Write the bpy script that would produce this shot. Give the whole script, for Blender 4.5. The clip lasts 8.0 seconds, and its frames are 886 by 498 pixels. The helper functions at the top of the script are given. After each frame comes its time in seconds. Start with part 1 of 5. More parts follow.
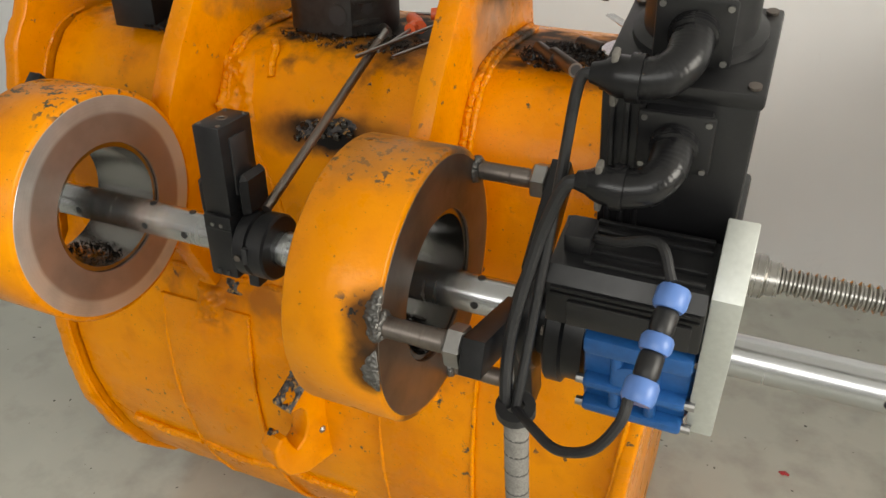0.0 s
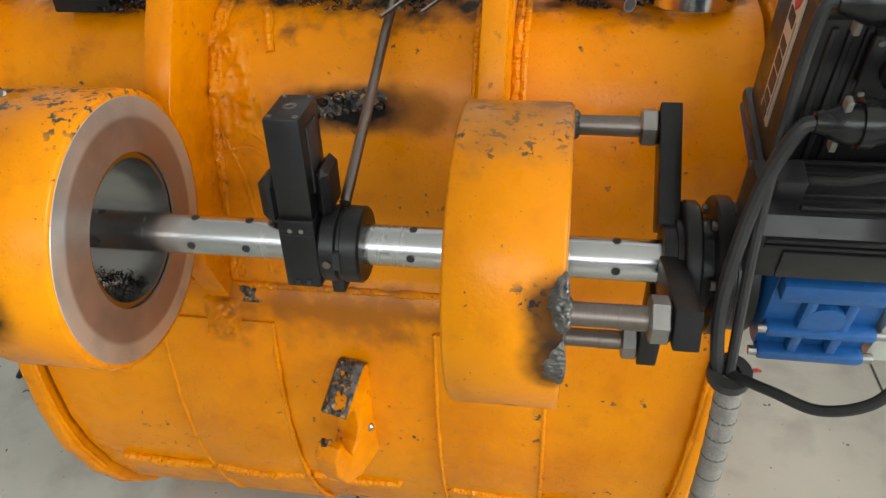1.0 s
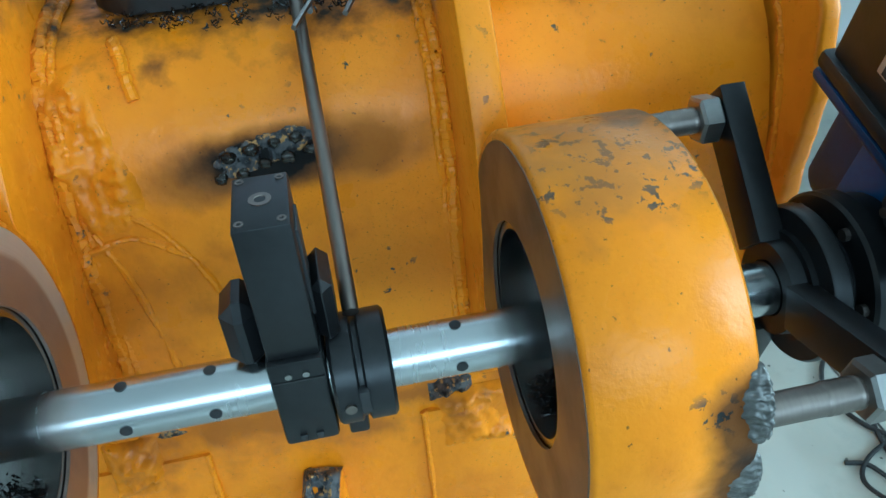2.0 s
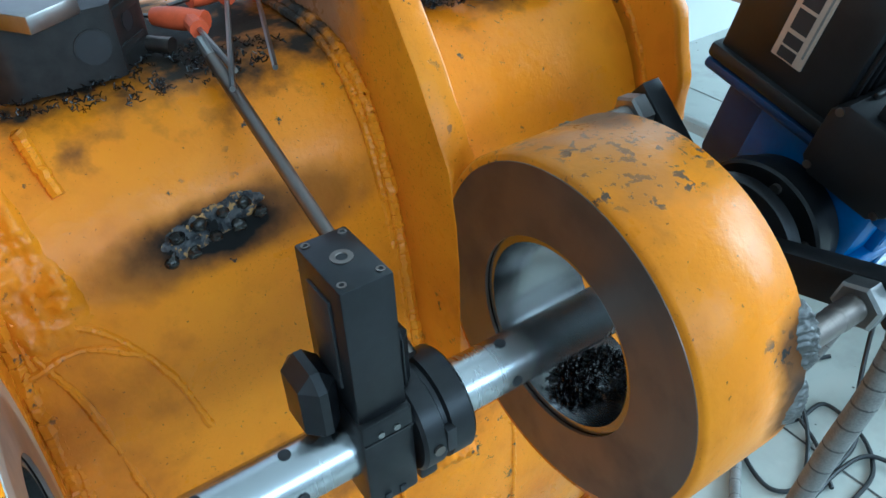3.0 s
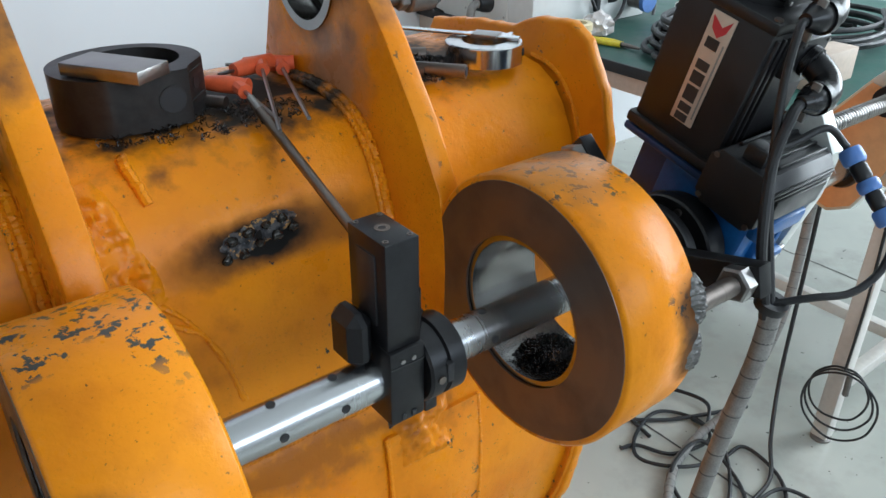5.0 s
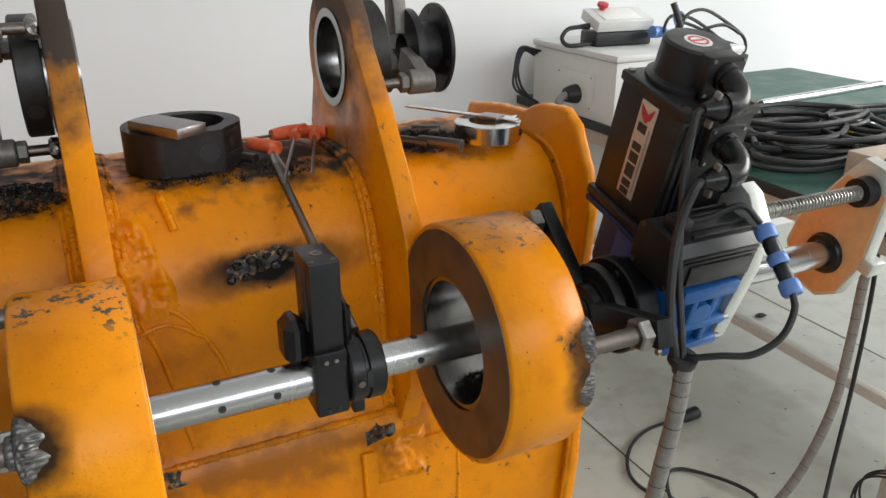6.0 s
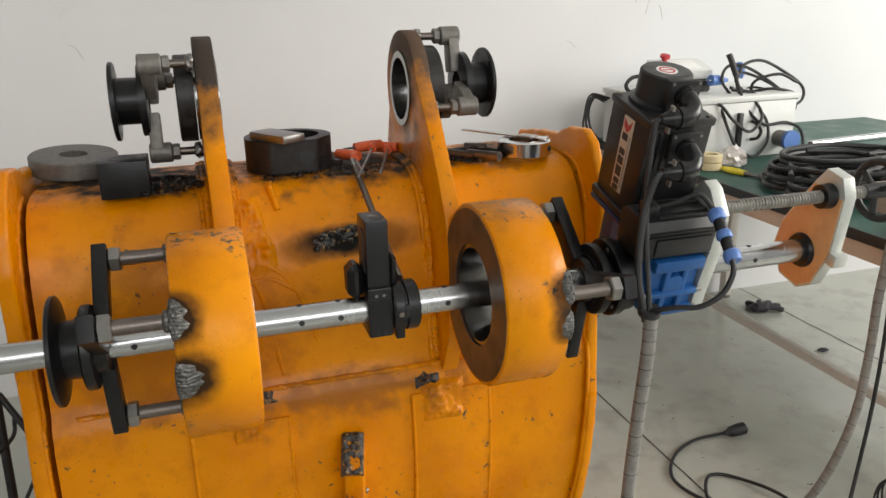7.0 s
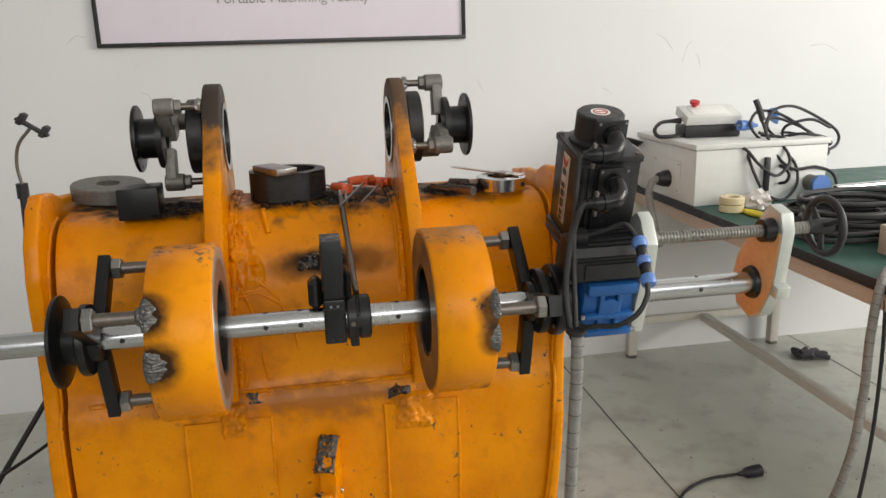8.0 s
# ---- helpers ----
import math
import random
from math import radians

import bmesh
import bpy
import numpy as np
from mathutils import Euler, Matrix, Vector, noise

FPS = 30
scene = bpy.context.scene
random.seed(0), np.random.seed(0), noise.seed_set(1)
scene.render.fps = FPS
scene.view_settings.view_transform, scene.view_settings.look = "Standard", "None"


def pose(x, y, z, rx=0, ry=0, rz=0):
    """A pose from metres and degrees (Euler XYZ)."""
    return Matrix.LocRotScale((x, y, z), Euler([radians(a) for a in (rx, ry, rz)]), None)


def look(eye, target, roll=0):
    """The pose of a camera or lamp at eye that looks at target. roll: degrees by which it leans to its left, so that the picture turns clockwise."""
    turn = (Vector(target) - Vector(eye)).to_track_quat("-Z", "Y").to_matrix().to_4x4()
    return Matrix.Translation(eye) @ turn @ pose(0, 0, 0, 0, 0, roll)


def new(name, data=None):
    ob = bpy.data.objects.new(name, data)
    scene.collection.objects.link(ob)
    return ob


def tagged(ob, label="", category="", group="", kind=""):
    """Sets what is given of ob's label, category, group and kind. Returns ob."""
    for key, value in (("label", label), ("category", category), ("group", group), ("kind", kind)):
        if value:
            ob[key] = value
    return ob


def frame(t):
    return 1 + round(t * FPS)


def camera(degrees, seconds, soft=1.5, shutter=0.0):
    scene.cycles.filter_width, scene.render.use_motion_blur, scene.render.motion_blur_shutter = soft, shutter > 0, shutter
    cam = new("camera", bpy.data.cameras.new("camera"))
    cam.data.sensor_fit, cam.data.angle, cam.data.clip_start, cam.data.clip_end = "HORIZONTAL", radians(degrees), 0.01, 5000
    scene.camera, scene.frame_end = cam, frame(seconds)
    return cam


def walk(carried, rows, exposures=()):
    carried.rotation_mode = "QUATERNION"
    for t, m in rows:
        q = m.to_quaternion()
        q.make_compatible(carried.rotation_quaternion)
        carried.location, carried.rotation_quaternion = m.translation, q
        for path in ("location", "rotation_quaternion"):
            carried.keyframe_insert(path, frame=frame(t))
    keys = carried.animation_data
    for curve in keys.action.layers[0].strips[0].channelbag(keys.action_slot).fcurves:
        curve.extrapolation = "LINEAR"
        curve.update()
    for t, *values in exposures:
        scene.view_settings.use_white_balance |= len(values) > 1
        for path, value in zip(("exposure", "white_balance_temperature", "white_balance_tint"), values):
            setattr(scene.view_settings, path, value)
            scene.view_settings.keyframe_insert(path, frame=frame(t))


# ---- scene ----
cam = camera(59.4, 8.0)
PATH = [
    (0, (0.731, -0.778, 1.657), (0.049, 0.809, 0.65), 0.1),
    (0.5, (0.583, -0.764, 1.645), (0.096, 0.85, 0.567), -1.0),
    (1, (0.38, -0.773, 1.643), (0.093, 0.854, 0.516), -2.3),
    (1.5, (0.265, -0.697, 1.611), (0.218, 0.924, 0.441), -2.7),
    (2, (0.131, -0.478, 1.598), (0.365, 1.076, 0.362), -4.5),
    (2.2, (0.092, -0.404, 1.59), (0.461, 1.104, 0.331), -4.1),
    (3.3, (-0.184, -0.397, 1.622), (0.813, 0.907, 0.479), -2.3),
    (3.5, (-0.237, -0.422, 1.63), (0.821, 0.858, 0.517), -1.9),
    (4, (-0.312, -0.473, 1.642), (0.822, 0.788, 0.582), -0.7),
    (4.5, (-0.331, -0.516, 1.638), (0.816, 0.777, 0.633), -0.0),
    (4.7, (-0.33, -0.535, 1.643), (0.8, 0.778, 0.644), 0.3),
    (5.8, (-0.202, -0.831, 1.673), (0.654, 0.786, 0.866), 0.3),
    (6, (-0.186, -0.905, 1.68), (0.623, 0.755, 0.913), -0.0),
    (6.5, (-0.201, -1.111, 1.679), (0.502, 0.629, 0.988), -0.7),
    (7, (-0.221, -1.342, 1.674), (0.357, 0.468, 1.048), -1.0),
    (7.5, (-0.126, -1.474, 1.675), (0.331, 0.39, 1.11), -1.3),
    (8, (0.024, -1.605, 1.671), (0.369, 0.299, 1.165), -1.6),
]
walk(cam, [(t, look(eye, target, roll)) for t, eye, target, roll in PATH],
     exposures=[(0.0, 0.12, 7200, 8), (1.0, 0.34, 6700, 6), (1.5, 0.38, 5500, -12), (2.2, 0.48, 4420, -19), (3.3, 0.42, 4680, -5), (3.8, 0.22, 5400, 4), (4.7, 0.23, 5450, 2), (6.0, 0.08, 6500, 8), (8.0, 0.0, 6900, 9)])

# ---- world and lights ----
world = bpy.data.worlds.new("daylight")
scene.world = world
world.use_nodes = True
_wn = world.node_tree.nodes
_sky = _wn.new("ShaderNodeTexSky")
_sky.sky_type, _sky.sun_disc = "NISHITA", False
_sky.sun_elevation, _sky.sun_rotation = radians(40), radians(100)
world.node_tree.links.new(_sky.outputs[0], _wn["Background"].inputs[0])
_wn["Background"].inputs[1].default_value = 0.08


def hall_light(name, m, sx, sy, power, colour):
    """An area lamp: daylight through the east opening, and the added fill from the south."""
    lamp = bpy.data.lights.new(name, "AREA")
    lamp.shape, lamp.size, lamp.size_y, lamp.energy, lamp.color = "RECTANGLE", sx, sy, power, colour
    ob = new(name, lamp)
    ob.matrix_basis = m
    return ob


hall_light("daylight_east", look((5.9, -1.3, 2.75), (0.6, 0.3, 0.8)), 3.0, 2.6, 290, (1.0, 0.985, 0.96))
# added fill from the south; no source is known there
hall_light("fill_south", look((0.8, -5.9, 3.5), (0.6, 0, 1.0)), 6.6, 2.0, 175, (0.97, 0.98, 1.0))

# ---- materials ----
class Nodes:
    """A small builder for one node material."""

    def __init__(self, name, rough=0.5, metal=0.0, spec=0.5):
        self.mat = bpy.data.materials.new(name)
        self.mat.use_nodes = True
        self.tree = self.mat.node_tree
        self.bsdf = self.tree.nodes["Principled BSDF"]
        self.bsdf.inputs["Roughness"].default_value = rough
        self.bsdf.inputs["Metallic"].default_value = metal
        self.bsdf.inputs["Specular IOR Level"].default_value = spec
        self.where = self.node("ShaderNodeTexCoord").outputs["Object"]

    def node(self, kind):
        return self.tree.nodes.new(kind)

    def link(self, a, b):
        self.tree.links.new(a, b)

    def noise(self, scale, detail=4.0, rough=0.55, vec=None, distort=0.0):
        n = self.node("ShaderNodeTexNoise")
        n.inputs["Scale"].default_value, n.inputs["Detail"].default_value = scale, detail
        n.inputs["Roughness"].default_value, n.inputs["Distortion"].default_value = rough, distort
        self.link(vec or self.where, n.inputs["Vector"])
        return n.outputs["Fac"]

    def stretched(self, sx, sy, sz):
        n = self.node("ShaderNodeMapping")
        n.inputs["Scale"].default_value = (sx, sy, sz)
        self.link(self.where, n.inputs["Vector"])
        return n.outputs["Vector"]

    def ramp(self, fac, lo, hi, a=0.0, b=1.0):
        n = self.node("ShaderNodeMapRange")
        n.inputs["From Min"].default_value, n.inputs["From Max"].default_value = lo, hi
        n.inputs["To Min"].default_value, n.inputs["To Max"].default_value = a, b
        self.link(fac, n.inputs["Value"])
        return n.outputs["Result"]

    def math(self, op, a, b):
        n = self.node("ShaderNodeMath")
        n.operation = op
        for k, v in enumerate((a, b)):
            if isinstance(v, (int, float)):
                n.inputs[k].default_value = v
            else:
                self.link(v, n.inputs[k])
        return n.outputs[0]

    def mix(self, fac, a, b):
        n = self.node("ShaderNodeMix")
        n.data_type = "RGBA"
        for k, v in ((0, fac), (6, a), (7, b)):
            if isinstance(v, tuple):
                n.inputs[k].default_value = (*v, 1)
            elif isinstance(v, (int, float)):
                n.inputs[k].default_value = v
            else:
                self.link(v, n.inputs[k])
        return n.outputs[2]

    def spot(self, x, y, z, radius, sx=1.0, sy=1.0, sz=1.0):
        """1 at a place of the hall, falling to 0 at the radius."""
        p = self.node("ShaderNodeNewGeometry").outputs["Position"]
        m = self.node("ShaderNodeMapping")
        m.inputs["Location"].default_value = (-x * sx, -y * sy, -z * sz)
        m.inputs["Scale"].default_value = (sx, sy, sz)
        self.link(p, m.inputs["Vector"])
        d = self.node("ShaderNodeVectorMath")
        d.operation = "LENGTH"
        self.link(m.outputs["Vector"], d.inputs[0])
        return self.ramp(d.outputs["Value"], 0.0, radius, 1.0, 0.0)

    def bump(self, height, strength, distance=0.002):
        n = self.node("ShaderNodeBump")
        n.inputs["Strength"].default_value, n.inputs["Distance"].default_value = strength, distance
        self.link(height, n.inputs["Height"])
        self.link(n.outputs["Normal"], self.bsdf.inputs["Normal"])

    def colour(self, c):
        if isinstance(c, tuple):
            self.bsdf.inputs["Base Color"].default_value = (*c, 1)
        else:
            self.link(c, self.bsdf.inputs["Base Color"])
        return self

    def rough(self, r):
        self.link(r, self.bsdf.inputs["Roughness"])


def plain(name, c, rough=0.5, metal=0.0, grain=60.0, vary=0.18, bump=0.15, spec=0.5):
    """A surface with fine grain and large soft variation."""
    n = Nodes(name, rough, metal, spec)
    fine, wide = n.noise(grain, 5), n.noise(grain / 9, 3)
    dark = tuple(v * (1 - vary) for v in c)
    light = tuple(min(1, v * (1 + vary)) for v in c)
    n.colour(n.mix(n.ramp(n.math("ADD", fine, wide), 0.7, 1.3), dark, light))
    n.rough(n.ramp(wide, 0.3, 0.7, max(0.02, rough - 0.08), min(1, rough + 0.1)))
    if bump:
        n.bump(fine, bump, 0.001)
    return n.mat


YELLOW, DEEP = (0.80, 0.288, 0.0004), (0.66, 0.200, 0.0003)


def yellow_paint(name, chips=0.6, soot=(), grime_tints=(), relief=0.5, patchy=0.52, worn=None, size=58, ragged=1.5):
    """Thick yellow-orange machine paint: orange-peel, small chips, oily specks, grimy and tinted patches, and soot
    round the weld spots.
    """
    n = Nodes(name, 0.3, 0.0, 0.22)
    wide, mid, fine = n.noise(3.5, 4), n.noise(19, 5), n.noise(85, 4)
    col = n.mix(n.ramp(wide, 0.35, 0.68), DEEP, YELLOW)
    col = n.mix(n.math("MULTIPLY", n.ramp(mid, 0.54, 0.70), 0.30), col, (0.46, 0.125, 0.001))
    blot, patch = n.noise(size, 6, 0.62, distort=0.15), n.noise(6.5, 2)
    chip = n.math("MULTIPLY", n.ramp(blot, chips, chips + 0.015), n.ramp(n.math("ADD", patch, n.math("MULTIPLY", n.spot(*worn), 0.35)) if worn else patch, patchy, patchy + 0.06))
    col = n.mix(chip, col, (0.050, 0.050, 0.045))
    speck = n.ramp(n.noise(210, 2), 0.715, 0.74)
    col = n.mix(n.math("MULTIPLY", speck, 0.8), col, (0.06, 0.035, 0.015))
    dirt = n.math("MULTIPLY", n.ramp(n.noise(330, 3, 0.6), 0.60, 0.70), n.ramp(n.noise(4.2, 4), 0.44, 0.62))
    col = n.mix(n.math("MULTIPLY", dirt, 0.6), col, (0.20, 0.065, 0.006))
    burnt = 0.0
    for at, c, amount in grime_tints:
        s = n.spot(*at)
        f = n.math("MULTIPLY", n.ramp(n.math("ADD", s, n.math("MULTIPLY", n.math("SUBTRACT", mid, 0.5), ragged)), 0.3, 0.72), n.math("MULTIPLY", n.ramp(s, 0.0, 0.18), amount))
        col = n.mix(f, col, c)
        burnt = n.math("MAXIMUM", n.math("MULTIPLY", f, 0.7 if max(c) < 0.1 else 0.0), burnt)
    for at, amount in soot:
        s = n.spot(*at)
        f = n.math("MULTIPLY", n.ramp(n.math("ADD", s, n.math("MULTIPLY", n.math("SUBTRACT", mid, 0.5), 0.7)), 0.06, 0.52), n.math("MULTIPLY", n.ramp(s, 0.0, 0.28), amount))
        col = n.mix(f, col, (0.006, 0.0055, 0.005))
        burnt = n.math("MAXIMUM", f, burnt)
    n.colour(col)
    n.rough(n.math("ADD", n.ramp(n.math("ADD", wide, mid), 0.7, 1.3, 0.20, 0.44), n.math("MULTIPLY", burnt, 0.45)))
    n.bump(n.math("ADD", n.math("MULTIPLY", mid, 0.9), n.math("ADD", n.math("MULTIPLY", fine, 0.35), n.math("MULTIPLY", chip, -0.35))), relief, 0.004)
    return n.mat


def steel(name, c, rough=0.25, lathe=(320, 5, 5), metal=1.0, vary=0.25):
    """Machined steel with fine tool marks round its axis."""
    n = Nodes(name, rough, metal)
    marks, wide = n.noise(1.0, 3, vec=n.stretched(*lathe)), n.noise(9, 4)
    n.colour(n.mix(n.ramp(n.math("ADD", marks, wide), 0.7, 1.3), tuple(v * (1 - vary) for v in c), c))
    n.rough(n.ramp(n.math("ADD", marks, wide), 0.7, 1.3, rough * 0.85, rough * 1.2))
    n.bump(marks, 0.004, 0.0003)
    return n.mat


M_SHELL = yellow_paint(
    "bucket_paint", 0.64,
    soot=(((0.058, 0.268, 1.161, 0.115, 0.95, 0.5, 2.5), 1.0), ((0.135, 0.268, 1.159, 0.11, 0.75, 0.5, 2.2), 0.55), ((0.0, 0.268, 1.152, 0.10, 0.9, 0.5, 2.4), 0.5)),
    grime_tints=(((-0.39, 0.54, 1.297, 0.34, 0.9, 1.2, 5.0), (0.022, 0.017, 0.013), 1.0), ((0.07, 0.50, 1.297, 0.37, 0.75, 1.2, 4.0), (0.026, 0.020, 0.014), 1.0),
           # after the deck entry: browner below the seam, deeper orange at the left
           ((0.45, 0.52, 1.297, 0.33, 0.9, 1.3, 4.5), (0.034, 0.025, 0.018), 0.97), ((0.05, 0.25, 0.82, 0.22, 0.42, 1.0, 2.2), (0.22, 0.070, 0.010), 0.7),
           ((-0.35, 0.25, 1.0, 0.3, 0.6, 1.0, 1.0), (0.40, 0.12, 0.004), 0.5)))
M_LUG = yellow_paint("lug_paint", 0.64, ragged=0.7, grime_tints=(((0.266, 0.42, 1.32, 0.15), (0.36, 0.19, 0.11), 0.75), ((-0.19, 0.44, 1.60, 0.43), (0.030, 0.027, 0.025), 0.98), ((0.29, 0.47, 1.60, 0.40), (0.062, 0.048, 0.040), 0.95)))
M_BOSS_L = yellow_paint("boss_paint_worn", 0.555, soot=(((-0.280, -0.155, 1.200, 0.060), 0.95), ((-0.270, -0.18, 1.102, 0.066), 0.95)), relief=0.42, patchy=0.63, worn=(-0.235, 0.02, 1.28, 0.17), size=85)
M_BOSS_R = yellow_paint(
    "boss_paint", 0.57, soot=(((0.389, -0.178, 1.158, 0.054, 1.0, 1.0, 0.8), 0.85), ((0.387, -0.18, 1.10, 0.052), 0.85), ((0.398, -0.10, 0.955, 0.045), 0.7)),
    # a broad brownish tint over the crown, then a small dark grey patch
    grime_tints=(((0.33, 0.02, 1.3, 0.20, 1.0, 1.2, 1.0), (0.40, 0.16, 0.03), 0.6), ((0.37, 0.07, 1.27, 0.07), (0.10, 0.09, 0.08), 0.9)), relief=0.48, patchy=0.62, worn=(0.345, 0.05, 1.28, 0.18), size=85)
M_BORE = steel("bored_steel", (0.33, 0.325, 0.32), 0.22, vary=0.08)


def face_mat(name, outer, inner, edge, rust=1.0):
    """Turned ring face with a rusty zone."""
    n = Nodes(name, 0.34, 0.75)
    g = n.node("ShaderNodeNewGeometry").outputs["Position"]
    m = n.node("ShaderNodeMapping")
    m.inputs["Location"].default_value = (0, 0, -1.108)
    m.inputs["Scale"].default_value = (0, 1, 1)
    n.link(g, m.inputs["Vector"])
    d = n.node("ShaderNodeVectorMath")
    d.operation = "LENGTH"
    n.link(m.outputs["Vector"], d.inputs[0])
    r = d.outputs["Value"]
    w = n.node("ShaderNodeTexNoise")
    w.noise_dimensions = "1D"
    w.inputs["Scale"].default_value, w.inputs["Detail"].default_value = 900, 2
    n.link(r, w.inputs["W"])
    mid, wide = n.noise(14, 5), n.noise(5, 3)
    col = n.mix(n.ramp(n.math("ADD", r, n.math("MULTIPLY", mid, 0.006)), edge, edge + 0.006), inner, outer)
    col = n.mix(n.ramp(n.math("ADD", w.outputs["Fac"], wide), 0.75, 1.3, 0.0, 0.4 * rust), col, (0.20, 0.12, 0.08))
    col = n.mix(n.ramp(n.math("ADD", mid, wide), 0.95, 1.25, 0.0, 0.55 * rust), col, (0.060, 0.048, 0.042))
    n.colour(col)
    n.rough(n.ramp(mid, 0.3, 0.7, 0.28, 0.48))
    n.bump(w.outputs["Fac"], 0.08, 0.0005)
    return n.mat


M_FACE_L = face_mat("turned_face_bright", (0.62, 0.62, 0.61), (0.36, 0.285, 0.25), 0.147, 0.5)
M_FACE_R = face_mat("turned_face_rusty", (0.150, 0.126, 0.110), (0.165, 0.136, 0.116), 0.15)
M_BAR = steel("ground_bar", (0.50, 0.51, 0.52), 0.24, (70, 3, 3), vary=0.03)
M_STUD = steel("stud_steel", (0.22, 0.19, 0.17), 0.42, (300, 40, 40))
M_NUT = steel("nut_steel", (0.36, 0.35, 0.34), 0.36, (60, 60, 60))
M_SCREW = steel("screw_steel", (0.40, 0.385, 0.36), 0.3)
M_WELD = plain("weld_metal", (0.13, 0.126, 0.12), 0.40, 0.8, 130, 0.6, 0.4)


def crust():
    """Burnt metal with dark slag, bare grey and flecks of old paint."""
    n = Nodes("burnt_crust", 0.5, 0.3)
    a, b = n.noise(95, 5, 0.6), n.noise(120, 4, 0.6)
    col = n.mix(n.ramp(a, 0.42, 0.56), (0.012, 0.013, 0.016), (0.085, 0.08, 0.08))
    col = n.mix(n.ramp(b, 0.56, 0.60), col, (0.36, 0.20, 0.06))
    n.colour(col)
    n.rough(n.ramp(a, 0.3, 0.7, 0.25, 0.7))
    n.bump(n.math("ADD", a, b), 0.7, 0.004)
    return n.mat


M_CRUST = crust()
M_SLAG = plain("weld_slag", (0.035, 0.032, 0.028), 0.2, 0.6, 160, 0.6, 0.6)
M_BLACK = plain("black_oxide", (0.011, 0.011, 0.012), 0.38, 0.35, 90, 0.3, 0.08)
M_TOOL = plain("tool_black", (0.013, 0.013, 0.0145), 0.36, 0.3, 120, 0.3, 0.06)
M_DARKCAST = plain("dark_cast_iron", (0.028, 0.026, 0.025), 0.45, 0.5, 80, 0.4, 0.2)
M_CASTGREY = plain("grey_cast_iron", (0.17, 0.16, 0.145), 0.5, 0.4, 80, 0.3, 0.25)
M_MOTOR = plain("motor_black", (0.008, 0.008, 0.009), 0.42, 0.0, 200, 0.25, 0.1)
M_BLUE = plain("blue_enamel", (0.008, 0.080, 0.26), 0.38, 0.0, 120, 0.2, 0.15)
M_DARKBLUE = plain("dark_blue_enamel", (0.007, 0.030, 0.090), 0.42, 0.0, 120, 0.25, 0.15)
M_ALU = plain("anodised_aluminium", (0.55, 0.57, 0.54), 0.42, 0.55, 150, 0.08, 0.05)
M_PLATEOR = plain("orange_plate", (0.63, 0.31, 0.13), 0.42, 0.1, 60, 0.12, 0.05)
M_RUBBER = plain("black_rubber", (0.012, 0.012, 0.013), 0.5, 0.0, 200, 0.3, 0.1)
M_CLEAR = plain("dark_plastic_elbow", (0.008, 0.008, 0.009), 0.26, 0.0, 60, 0.3, 0.05, 0.35)
M_SLEEVE = plain("grey_braided_sleeve", (0.21, 0.20, 0.185), 0.55, 0.0, 400, 0.3, 0.3)
M_BAND = plain("sleeve_band", (0.075, 0.072, 0.068), 0.6, 0.0, 200, 0.3, 0.1)
M_CONN = plain("blue_connector", (0.095, 0.20, 0.50), 0.4, 0.0, 80, 0.1, 0.05)
M_LABEL = plain("label_silver", (0.55, 0.44, 0.34), 0.4, 0.2, 100, 0.06, 0.0)
M_INK = plain("label_ink", (0.02, 0.02, 0.022), 0.5, 0.0, 100, 0.1, 0.0)
M_RED = plain("red_plastic", (0.45, 0.03, 0.04), 0.4, 0.0, 100, 0.1, 0.0)
M_ORANGE = plain("orange_handle", (0.72, 0.115, 0.035), 0.42, 0.0, 90, 0.15, 0.1)
M_WHITEPLATE = plain("white_label", (0.75, 0.74, 0.72), 0.5, 0.0, 60, 0.05, 0.0)
M_BOX = plain("cabinet_grey", (0.62, 0.63, 0.61), 0.45, 0.0, 250, 0.05, 0.08)
M_TABLEGREEN = plain("green_mat", (0.022, 0.085, 0.065), 0.5, 0.0, 90, 0.2, 0.1)
M_TABLEEDGE = plain("beige_fascia", (0.50, 0.40, 0.32), 0.5, 0.0, 60, 0.1, 0.05)
M_TABLELEG = plain("beige_leg", (0.58, 0.55, 0.50), 0.45, 0.0, 60, 0.08, 0.05)
M_YELLOWPL = plain("yellow_plastic", (0.75, 0.62, 0.03), 0.4, 0.0, 60, 0.1, 0.0)
M_TAPE = plain("cream_tape", (0.68, 0.58, 0.36), 0.45, 0.0, 60, 0.1, 0.05)
M_BAG = plain("clear_bag", (0.60, 0.56, 0.54), 0.15, 0.0, 40, 0.2, 0.4)
M_SILVER = steel("polished_bar", (0.70, 0.71, 0.72), 0.18, (300, 8, 300))
M_GLOVE = plain("dark_glove_knit", (0.04, 0.036, 0.045), 0.8, 0.0, 300, 0.5, 0.5)
M_POSTER = plain("poster_print", (0.66, 0.60, 0.68), 0.35, 0.0, 8, 0.03, 0.0)
M_FRAME = plain("poster_frame", (0.018, 0.018, 0.02), 0.4, 0.0, 80, 0.2, 0.0)
M_SWARF = plain("oily_swarf", (0.035, 0.033, 0.033), 0.22, 0.8, 200, 0.5, 0.3)


